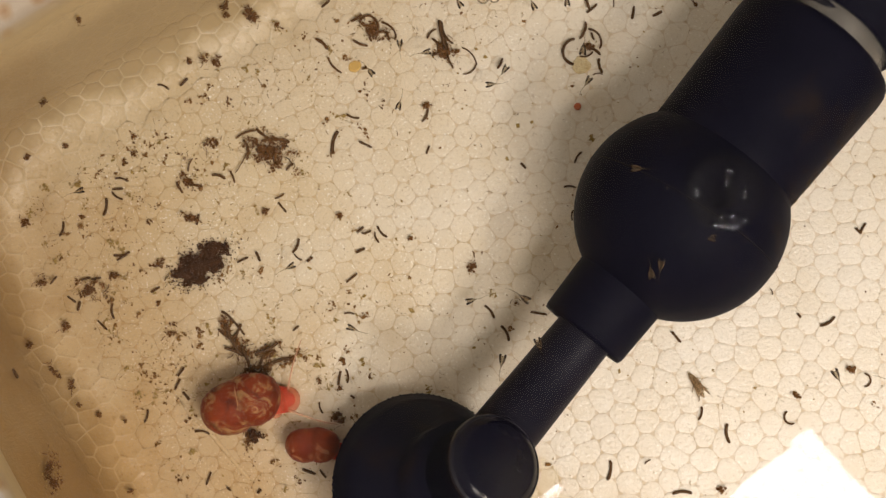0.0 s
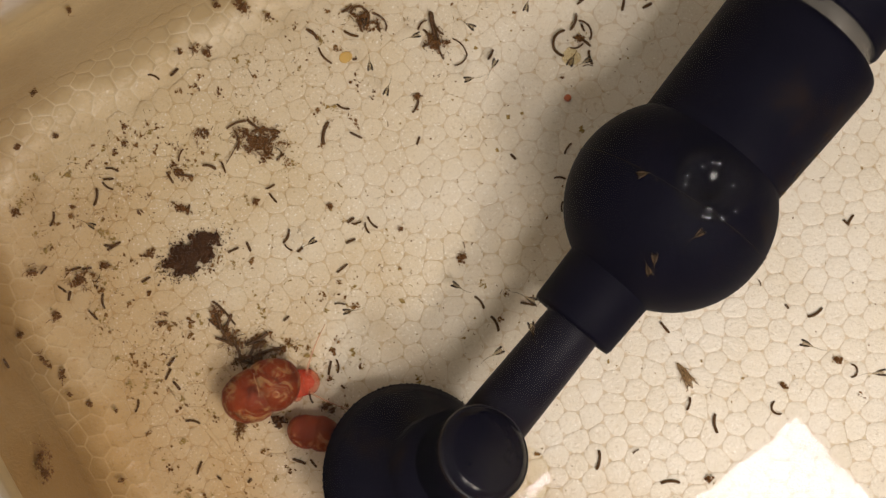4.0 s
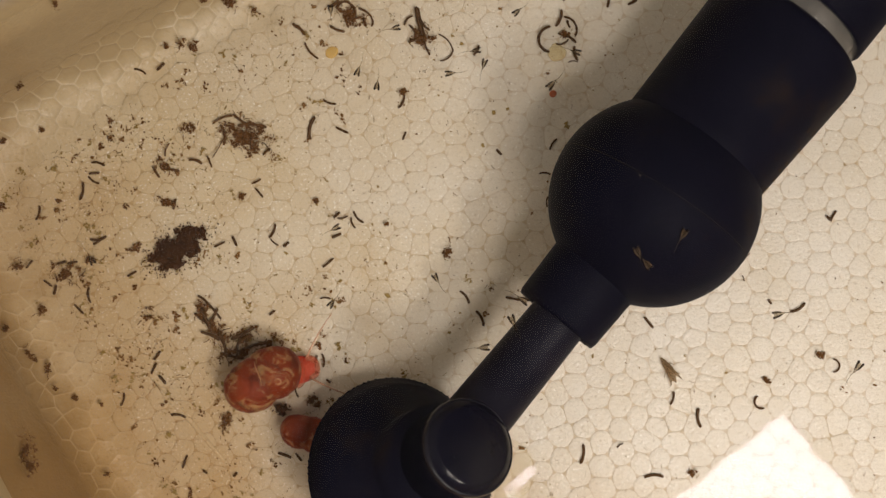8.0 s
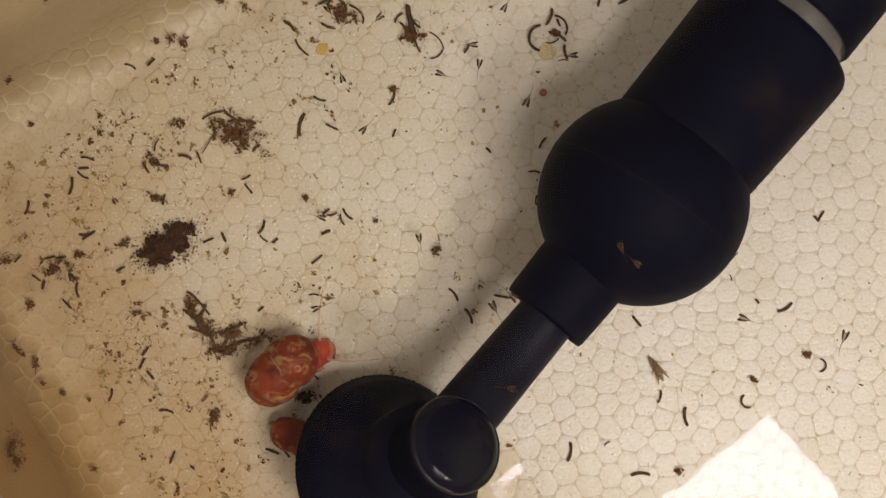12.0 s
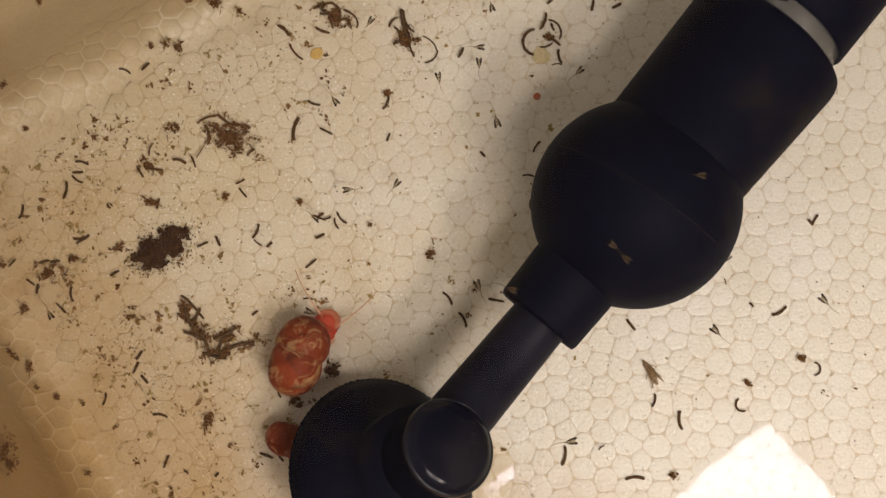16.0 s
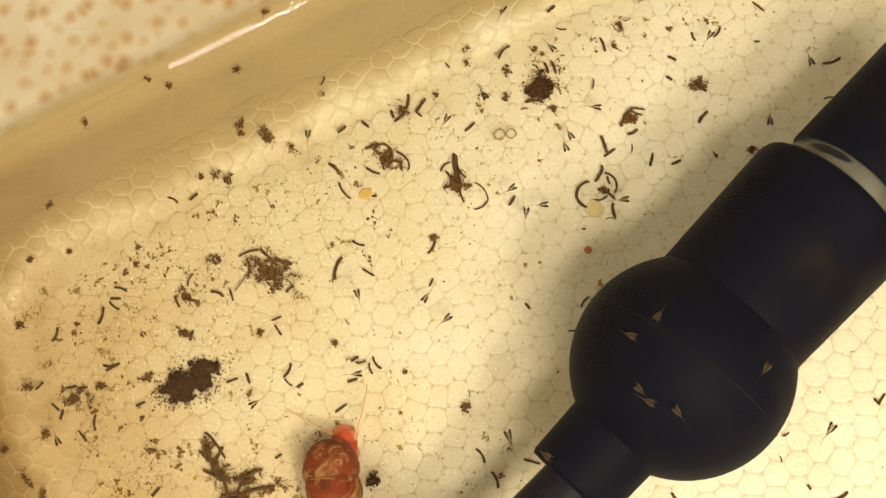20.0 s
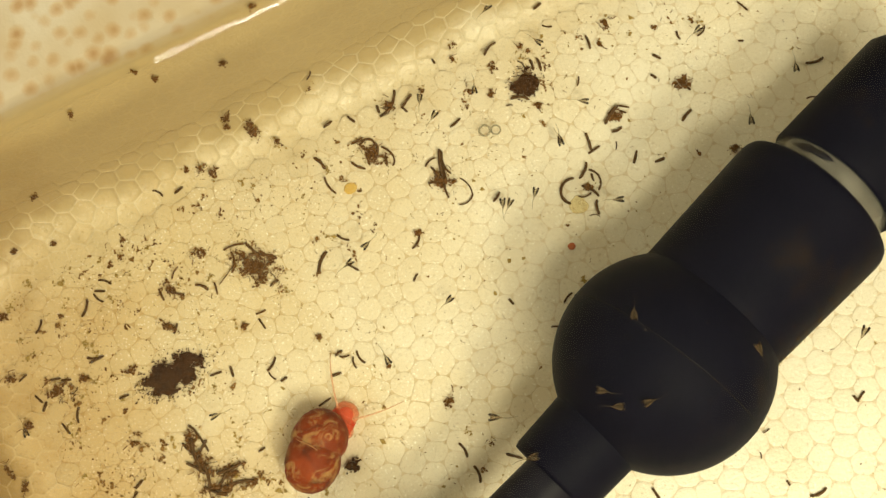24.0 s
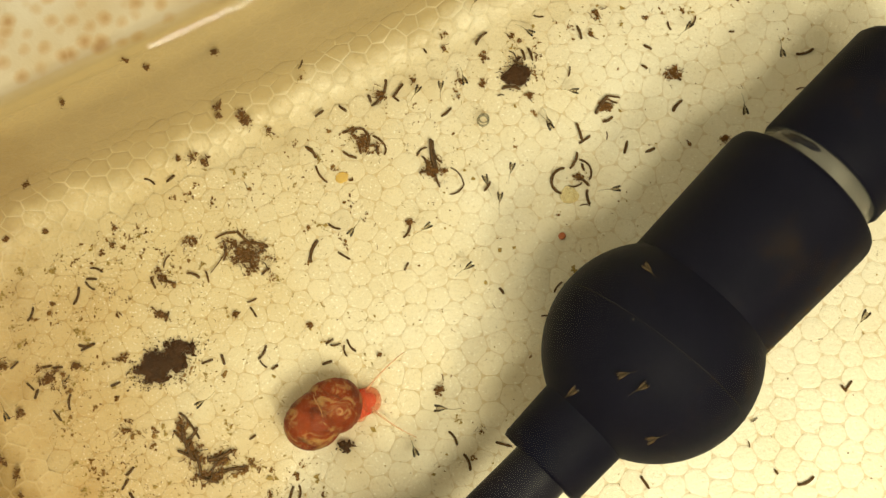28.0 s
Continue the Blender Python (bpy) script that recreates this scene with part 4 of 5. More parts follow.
def build_clumps():
    rng = random.Random(21)
    for rows in (CLUMPS_DARK, CLUMPS_CORNER, CLUMPS_LOOSE, CLUMPS_UPPER, CLUMPS_WALL, CLUMPS_WATERLINE):
        for x, y, rx, ry, turn, dark in rows:
            rx, ry = (rx * 1.22, ry * 1.22) if dark == 3 else (rx * 1.1, ry * 1.1)
            base = settle(x * 1e-4, y * 1e-4, 0.0001)
            root = new("mulm_clump")
            root.location = base
            local = TURN.inverted() @ base
            side, back = LOW.x - local.x, local.y - HIGH.y
            if max(side, back) > 0.0005:
                lean = math.asin(min(0.98, max(side, back) / FILLET))
                tip = Matrix.Rotation(lean, 4, "Y" if side > back else "X")
                root.rotation_euler = (TURN @ tip @ TURN.inverted()).to_euler()
                root.location = base + (TURN @ tip @ Vector((0, 0, 0.0002)))
            area = rx * ry
            flakes, fibres, pale, strands = bmesh.new(), bmesh.new(), bmesh.new(), bmesh.new()
            m = Matrix.Rotation(radians(turn), 3, "Z")
            solid = dark == 3
            for _ in range(int(20 + area * (3.4 if solid else 0.6))):
                w, r = rng.uniform(0, math.tau), rng.random() ** (0.55 if solid else 0.8)
                p = m @ Vector((rx * 1e-4 * r * math.cos(w), ry * 1e-4 * r * math.sin(w), 0))
                r *= 1 + (0.2 if solid else 0.45) * noise.noise(Vector((2.2 * math.cos(w) + x, 2.2 * math.sin(w) + y, 0.7)))
                p = m @ Vector((rx * 1e-4 * r * math.cos(w), ry * 1e-4 * r * math.sin(w), 0))
                where = Vector((x * 0.37 + p.x * 700, y * 0.37 + p.y * 700, 0.5))
                if noise.noise(where) + 0.5 * noise.noise(where * 2.7) + rng.uniform(-0.28, 0.28) < (r * r * 0.8 - 0.52 if solid else r * 0.8 - 0.45):
                    continue
                p.z = rng.uniform(0.0001, 0.0004 + (0.0011 * (1 - r) if solid else 0.0003))
                lump(flakes, p, rng.uniform(0.00007, 0.00030), rng, 0.25)
            for _ in range(int(area * 0.16) if solid else 0):
                w, r = rng.uniform(0, math.tau), 0.85 + abs(rng.gauss(0, 0.28))
                p = m @ Vector((rx * 1e-4 * r * math.cos(w), ry * 1e-4 * r * math.sin(w), 0.0001))
                lump(flakes, p, rng.uniform(0.00005, 0.00018), rng, 0.25)
            for _ in range(int(area * (0.05 if solid else 0.07 if dark == 2 else 0.025))):
                w, r = rng.uniform(0, math.tau), 1.1 * rng.random() ** 0.5
                p = m @ Vector((rx * 1e-4 * r * math.cos(w), ry * 1e-4 * r * math.sin(w), rng.uniform(0.0002, 0.0009)))
                thread(fibres, p, rng.uniform(0.0004, 0.0011), rng, 2.0)
            for _ in range(int(area * 0.004) if dark > 1 else 0):
                w, r = rng.uniform(0, math.tau), rng.random() ** 0.7
                p = m @ Vector((rx * 1e-4 * r * math.cos(w), ry * 1e-4 * r * math.sin(w), rng.uniform(0.0004, 0.0011)))
                thread(strands, p, rng.uniform(0.0010, 0.0020), rng, 1.7)
            for _ in range(int(4 + area * 0.05)):
                w, r = rng.uniform(0, math.tau), rng.uniform(0.3, 1.35)
                p = m @ Vector((rx * 1e-4 * r * math.cos(w), ry * 1e-4 * r * math.sin(w), 0.0001))
                lump(pale, p, rng.uniform(0.00007, 0.0002), rng)
            part("flakes", flakes, MULM_DARK if dark == 3 else MULM, root, smooth=False)
            part("fibres", fibres, MULM_DARK if dark > 2 else MULM, root, smooth=False)
            if strands.verts:
                part("strands", strands, DARK, root, "dark droppings caught in it")
            part("crumbs", pale, MULM_PALE, root, smooth=False)
            word = ("", "loose brown", "ragged dark brown", "dense blackish brown")[dark]
            tagged(root, f"{word} clump of mulm and plant fibres on foam", "mulm", "clumps of mulm")


def build_sediment():
    """Fine flecks, thickest towards the corner of the tray."""
    rng = random.Random(5)
    for name, mat, count, sizes in (("sediment_brown", SILT, 1350, (0.00007, 0.00021)), ("sediment_olive", MULM_PALE, 1300, (0.00008, 0.00022)), ("sediment_dark", MULM, 450, (0.00005, 0.00015))):
        bm = bmesh.new()
        made = 0
        while made < count:
            x, y = rng.uniform(-0.062, 0.085), rng.uniform(-0.045, 0.062)
            local = TURN.inverted() @ Vector((x, y, 0))
            if local.y > HIGH.y - 0.001 or local.x < LOW.x + 0.001:
                continue
            near = math.exp(-(max(local.x - LOW.x, 0) / 0.034) ** 1.6) + 0.45 * math.exp(-(max(HIGH.y - local.y, 0) / 0.017) ** 1.6) + 0.05
            clot = noise.noise(Vector((x * 140, y * 140, 3.1))) + 0.6 * noise.noise(Vector((x * 420, y * 420, 1.2)))
            if rng.random() > near * max(0.08, 0.45 + 1.5 * clot):
                continue
            made += 1
            p = Vector((x, y, 0.00016))
            if rng.random() < (0.075 if near > 0.3 else 0.015):
                # a small loose tuft
                wide, long, w = rng.uniform(0.0002, 0.0006), rng.uniform(0.0003, 0.0012), rng.uniform(0, math.tau)
                for _ in range(rng.randint(5, 12)):
                    u, q = rng.gauss(0, 0.6) * long, rng.gauss(0, 0.6) * wide
                    lump(bm, p + Vector((u * math.cos(w) - q * math.sin(w), u * math.sin(w) + q * math.cos(w), rng.uniform(0, 0.0002))), rng.uniform(0.00009, 0.00030), rng, 0.2)
                continue
            if rng.random() < 0.3:
                thread(bm, p, rng.uniform(0.0003, 0.0008), rng, 1.5)
            else:
                lump(bm, p, rng.uniform(*sizes) * (1.9 if rng.random() < 0.12 else 0.8), rng, 0.2)
        tagged(finish(name, bm, mat, smooth=False), "fine flecks of sediment lying on the foam floor", "sediment", kind="stuff")


def disc_stain(name, x, y, r, mat, label):
    rng = random.Random(int(x * 1e5))
    bm = lathe([(0, 0.00006), (r * 0.6, 0.00005), (r * 0.85, 0.00003), (r, -0.0001)], sides=24)
    for v in bm.verts:
        k = 1 + 0.28 * noise.noise(Vector((v.co.x * 900 + x * 1000, v.co.y * 900, 0.3))) + rng.uniform(-0.03, 0.03)
        v.co.x, v.co.y = v.co.x * k, v.co.y * k
    ob = finish(name, bm, mat)
    ob.location = (x, y, 0.00030)
    tagged(ob, label, name.replace("_", " "))


def build_moult():
    """A shed insect skin: a spindle of thin brown plates with legs."""
    root = tagged(new("shed_skin"), "brown translucent shed insect skin lying on the foam", "shed skin")
    root.location, root.rotation_euler = (0.04619, -0.02259, 0.0006), (0, 0, radians(-58))
    part("husk", tube([(-0.0021, 0, 0), (-0.0014, 0, 0), (-0.0002, 0.0001, 0.0002), (0.0009, 0, 0.0001), (0.0021, -0.0001, 0)], [0.0001, 0.0004, 0.00062, 0.0005, 0.00012], 10, 0.6), HUSK, root)
    for turn, side in ((14, 0.0005), (-18, -0.0004)):
        m = Matrix.Translation((0.0006, side, 0.0002)) @ Matrix.Rotation(radians(turn), 4, "Z")
        part("wing_case", tube([m @ Vector(p) for p in ((-0.0018, 0, 0), (-0.0006, 0, 0.0001), (0.0006, 0, 0.0001), (0.0016, 0, 0))], [0.00006, 0.00024, 0.00020, 0.00005], 8, 0.4), HUSK, root)
    for k in range(4):
        part("leg", tube([(-0.001 + 0.0008 * k, 0, 0), (-0.0008 + 0.0008 * k, 0.0007 * (-1) ** k, 0.0003), (-0.0002 + 0.0008 * k, 0.0011 * (-1) ** k, -0.0003)], [0.00009, 0.00008, 0.00004], 5), HUSK, root)


# ---- animals ----
def ball(bm, p, r, squash=(1, 1, 1), turn=None):
    m = Matrix.Translation(p) @ (turn or Matrix.Identity(4)) @ Matrix.Diagonal((r * squash[0], r * squash[1], r * squash[2], 1))
    bmesh.ops.create_uvsphere(bm, u_segments=20, v_segments=12, radius=1, matrix=m)
    return bm


def snail_materials(pale):
    m, nodes, links, bsdf = material("mottled_shell" if pale else "plain_red_shell")
    red = ramp(nodes, links, grain(nodes, links, 260, 4), [(0.3, (0.15, 0.024, 0.009)), (0.7, (0.28, 0.058, 0.018))])
    c = red
    if pale:
        blot = ramp(nodes, links, grain(nodes, links, 290, 6, 0.62, 1.6), [(0.49, (0, 0, 0)), (0.555, (0.6, 0.6, 0.6)), (0.68, (0.92, 0.92, 0.92))])
        c = mixed(nodes, links, blot, red, (0.40, 0.25, 0.105))
        # pale rings and dots
        cells = nodes.new("ShaderNodeTexVoronoi")
        cells.inputs["Scale"].default_value = 420
        spot_at = nodes.new("ShaderNodeTexCoord")
        links.new(spot_at.outputs["Object"], cells.inputs["Vector"])
        ring = ramp(nodes, links, cells.outputs["Distance"], [(0.10, (0, 0, 0)), (0.15, (0.8, 0.8, 0.8)), (0.22, (0.8, 0.8, 0.8)), (0.27, (0, 0, 0))])
        some = ramp(nodes, links, grain(nodes, links, 170, 2), [(0.50, (0, 0, 0)), (0.58, (1, 1, 1))])
        ring = mixed(nodes, links, 1.0, ring, some, "MULTIPLY")
        c = mixed(nodes, links, ring, c, (0.46, 0.26, 0.12))
        organ = ramp(nodes, links, grain(nodes, links, 190, 5, 0.6, 0.8), [(0.34, (0.75, 0.75, 0.75)), (0.44, (0, 0, 0))])
        c = mixed(nodes, links, organ, c, (0.075, 0.018, 0.010))
    else:
        blot = ramp(nodes, links, grain(nodes, links, 520, 4, 0.6, 1.0), [(0.52, (0, 0, 0)), (0.64, (0.7, 0.7, 0.7))])
        c = mixed(nodes, links, blot, red, (0.46, 0.23, 0.11))
    fine = ramp(nodes, links, grain(nodes, links, 2200, 3), [(0.35, (0.8, 0.8, 0.8)), (0.7, (1.1, 1.05, 1))])
    c = mixed(nodes, links, 1.0, c, fine, "MULTIPLY")
    links.new(c, bsdf.inputs["Base Color"])
    bsdf.inputs["Roughness"].default_value = 0.45
    bsdf.inputs["Specular IOR Level"].default_value = 0.07
    bsdf.inputs["Subsurface Weight"].default_value = 0.35
    bsdf.inputs["Subsurface Radius"].default_value = (0.0016, 0.0006, 0.0003)
    bsdf.inputs["Subsurface Scale"].default_value = 1.0
    bumped(nodes, links, bsdf, grain(nodes, links, 900, 3), 0.2, 0.0002)
    return m


CREAM_LINE = plain_material("cream_line", (0.34, 0.15, 0.06), (0.46, 0.25, 0.11), 1200, 0.5, specular=0.1)
SKIN = see_through("pink_skin", (0.78, 0.16, 0.085), 0.34)
FLESH = plain_material("red_flesh", (0.42, 0.035, 0.018), (0.56, 0.075, 0.035), 900, 0.5, specular=0.15)
FEELER = see_through("pink_feeler", (0.80, 0.48, 0.32), 0.5)


def whorl_mesh(size):
    """Two swollen whorls, the younger one lapping over the older, each with fine growth ribs."""
    verts, faces = [], []
    rows, sides = 26, 40
    for (cx, cy, cz), (rx, ry, rz), tilt in (((-0.14, -0.02, 0.36), (0.385, 0.345, 0.325), 14), ((0.14, 0.02, 0.345), (0.345, 0.350, 0.315), -12)):
        first = len(verts)
        turn = Matrix.Rotation(radians(tilt), 3, "Z")
        for i in range(rows + 1):
            w = math.pi * i / rows
            swell = 1 + 0.012 * math.sin(i * 2.9) + 0.008 * math.sin(i * 1.3 + cx * 9)
            for k in range(sides):
                a = k * math.tau / sides
                # a hollow where the coil winds in at the flank
                dent = 1 - 0.16 * math.exp(-((a - 4.9) / 0.5) ** 2) * math.sin(w) ** 4
                p = turn @ Vector((-rx * math.cos(w), ry * swell * dent * math.sin(w) * math.cos(a + 1.3), rz * swell * dent * math.sin(w) * math.sin(a + 1.3)))
                verts.append(((cx + p.x) * size, (cy + p.y) * size, (cz + p.z) * size))
        for i in range(rows):
            for k in range(sides):
                j = (k + 1) % sides
                faces.append((first + i * sides + k, first + i * sides + j, first + (i + 1) * sides + j, first + (i + 1) * sides + k))
    return verts, faces


TENTACLES = []


def build_snail(name, size, mat, label, head=True):
    """A coiled snail whose x axis points ahead, standing on its own origin."""
    root = tagged(new(name), label, "snail")
    lean = Matrix.Rotation(radians(12), 4, "Z")
    v, f = whorl_mesh(size)
    m = Matrix.Translation((0.035 * size, 0.0, 0)) @ lean
    shell = raw("shell", [m @ Vector(p) for p in v], f, mat, root)
    shell["label"] = "coiled translucent shell"
    line = [] if not head else [m @ Vector(((0.005 + 0.03 * math.cos(radians(w)) + 0.012 * math.sin(radians(5 * w))) * size, 0.305 * size * math.cos(radians(w)), (0.36 + 0.305 * math.sin(radians(w))) * size)) for w in range(8, 180, 12)]
    if line:
        part("growth_line", tube(line, [0.0055 * size * (1 + 0.6 * math.sin(3.1 * k)) for k in range(len(line))], 8), CREAM_LINE, shell, "cream growth line between the whorls")
    foot = tube([(-0.30 * size, 0, 0.05 * size), (-0.1 * size, 0, 0.08 * size), (0.25 * size, 0, 0.09 * size), (0.55 * size, 0, 0.09 * size)], [0.03 * size, 0.15 * size, 0.20 * size, 0.16 * size], 14, 0.45)
    part("foot", foot, FLESH, root, "red muscular foot")
    if head:
        head_part = part("head", ball(bmesh.new(), Vector((0.575 * size, 0, 0.12 * size)), 0.135 * size, (1.05, 1.2, 0.7)), SKIN, root, "translucent red head")
        part("mouth", ball(bmesh.new(), Vector((0.555 * size, 0, 0.11 * size)), 0.085 * size, (1.1, 1.1, 0.7)), FLESH, head_part, "deep red mouth parts")
        part("mantle_edge", ball(bmesh.new(), Vector((0.40 * size, -0.02 * size, 0.14 * size)), 0.165 * size, (0.8, 1.25, 0.6)), SKIN, root)
        for s in (1, -1):
            pts = [(0.108 * size * k, -s * 0.0025 * size * k * (k - 6), 0.012 * size * k) for k in range(7)]
            feeler = part("tentacle", tube(pts, [0.014 * size * (1 - 0.11 * k) for k in range(7)], 8), FEELER, root, "thin pink tentacle")
            feeler.matrix_local = pose(0.57 * size, s * 0.12 * size, 0.16 * size, 0, 0, s * 45)
            TENTACLES.append((feeler, 0.57 * size, s * 0.12 * size, 0.16 * size))
        rng = random.Random(2)
        bm = bmesh.new()
        for _ in range(34):
            lump(bm, Vector((0.12 * size + rng.gauss(0, 0.05) * size, -0.44 * size + rng.gauss(0, 0.035) * size, 0.05 * size + rng.random() * 0.05 * size)), size * rng.uniform(0.015, 0.04), rng)
        part("dirt", bm, MULM_DARK, root, "dark mulm sticking to it", smooth=False)
    return root


def build_fry(label):
    """A newly hatched fry, its x axis ahead: two long dark flanks that end in the eyes, and a thread of a tail."""
    root = tagged(new("fish_fry"), label, "fish fry", "fry in the water")
    part("body", tube([(-0.00085, 0, 0), (-0.0004, 0, 0), (0.0001, 0, 0.00004), (0.0005, 0, 0.00002), (0.00075, 0, 0)], [0.00008, 0.00020, 0.00030, 0.00030, 0.00016], 10, 0.7), FRY_BODY, root)
    for s in (1, -1):
        part("eye", ball(bmesh.new(), Vector((0.00078, s * 0.00036, 0.00012)), 0.00019, (1.3, 0.95, 0.9)), EYE, root, "dark eye")
        part("flank", tube([(0.00072, s * 0.00035, 0.0001), (0.00035, s * 0.00033, 0.00014), (-0.0001, s * 0.00025, 0.00012), (-0.00045, s * 0.00014, 0.00006)], [0.00016, 0.00015, 0.00012, 0.00004], 6), FLANK, root, "brown pigmented flank")
    part("tail", tube([(-0.0006, 0, 0), (-0.0013, 0.00008, 0), (-0.0021, 0.00003, 0), (-0.0029, -0.00016, 0)], [0.00009, 0.00006, 0.00004, 0.00002], 6, 1.4), FRY_TAIL, root, "thin pale tail")
    return root


def build_bubble(name, x, y, z, r, label):
    """A flat blister on the water: a hollow middle, a rounded shoulder and a drawn-out foot."""
    n, h, rows = 44, 0.0, []
    for k in range(n + 1):
        f = k / n
        rows.append((r * f, h))
        slope = 0.80 * f / 0.56 if f < 0.50 else 0.70 * (1 - (f - 0.50) / 0.10) if f < 0.70 else -0.70 * (1 - f) / 0.30
        h += slope * r / n
    low = rows[-1][1]
    ob = finish(name, lathe([(q, p - low) for q, p in rows], sides=64), WATER)
    ob.location = (x, y, z)
    return tagged(ob, label, "bubble")


def build_ring(x, y, r):
    bm = bmesh.new()
    n, s = 28, 8
    rings = [[bm.verts.new(((r + 0.2 * r * math.cos(b * math.tau / s)) * math.cos(a * math.tau / n), (r + 0.2 * r * math.cos(b * math.tau / s)) * math.sin(a * math.tau / n), 0.2 * r * math.sin(b * math.tau / s))) for b in range(s)] for a in range(n)]
    for a in range(n):
        for b in range(s):
            bm.faces.new((rings[a][b], rings[(a + 1) % n][b], rings[(a + 1) % n][(b + 1) % s], rings[a][(b + 1) % s]))
    ob = finish("ring_bubble", bm, RING_SKIN)
    ob.location = (x, y, 0.002)
    return tagged(ob, "tiny grey ring-shaped bubble over the floor", "bubble", "tiny bubbles")


build_droppings()
build_bent_droppings()
build_clumps()
build_sediment()
build_moult()
disc_stain("yellow_stain", -0.00389, 0.02523, 0.0010, STAIN, "small egg-yellow spot of food on the foam")
disc_stain("yellow_stain", 0.03016, 0.02497, 0.0013, PALE_STAIN, "faint pale yellow spot on the foam")
disc_stain("red_fleck", 0.02956, 0.01864, 0.0005, RED_SPOT, "small brick-red fleck on the foam")
SNAIL = build_snail("ramshorn_snail", 0.0118, snail_materials(True), "red ramshorn snail with a cream-mottled coiled shell crawling")
SMALL_SNAIL = build_snail("ramshorn_snail", 0.0078, snail_materials(False), "small plain red ramshorn snail beside the suction cup", head=False)
FIRST_FRY = build_fry("tiny translucent brown fish fry with dark eyes")
FIRST_FRY.scale = (0.86, 0.86, 0.86)
FRY = [FIRST_FRY] + [copy_thing(FIRST_FRY, pose(0, 0, 0.003)) for _ in range(31)]
BUBBLE = build_bubble("air_bubble", 0.0453, 0.0014, WATER_LEVEL + 0.00003, 0.0047, "clear flat air bubble over the black ball")
RINGS = [build_ring(0.0156, 0.0349, 0.0008), build_ring(0.0172, 0.0351, 0.0007)]


# ---- movement ----
SNAIL_WAY = [(0, -0.01994, -0.02487, 2), (3, -0.01667, -0.02466, 8), (5.5, -0.01439, -0.02409, 8), (8, -0.01331, -0.02371, 12), (11, -0.00981, -0.02335, 22), (15, -0.00652, -0.02136, 40), (17, -0.00455, -0.01976, 64), (19, -0.00364, -0.01840, 84), (20, -0.00372, -0.01742, 84), (23.5, -0.00430, -0.01478, 64), (25, -0.00347, -0.01239, 47), (27, -0.00284, -0.01120, 27), (28, -0.00218, -0.01019, 23)]
SMALL_WAY = [(0, -0.00955, -0.03088, -20), (3, -0.00817, -0.03048, -30), (5.5, -0.00748, -0.03080, -30), (8, -0.00679, -0.03150, -35), (11, -0.00657, -0.03244, -40), (15, -0.00636, -0.03262, -40), (28, -0.00568, -0.03333, -45)]

def swim(fish, rows):
    """A fry drifts from place to place, and flicks a little on the way."""
    rng = random.Random(int(rows[0][1] * 1e5))
    keys = []
    for (t0, x0, y0, z0, a0), (t1, x1, y1, z1, a1) in zip(rows, rows[1:]):
        n = max(2, round((t1 - t0) / 1.0))
        for k in range(n):
            f = k / n
            g = f * f * (3 - 2 * f)
            j = 0.0006 if k else 0
            keys.append((t0 + (t1 - t0) * f, pose(x0 + (x1 - x0) * g + rng.uniform(-j, j), y0 + (y1 - y0) * g + rng.uniform(-j, j), z0, 0, 0, a0 + (a1 - a0) * g + (rng.uniform(-14, 14) if k else 0))))
    t, x, y, z, a = rows[-1]
    keys.append((t, pose(x, y, z, 0, 0, a)))
    walk(fish, keys)


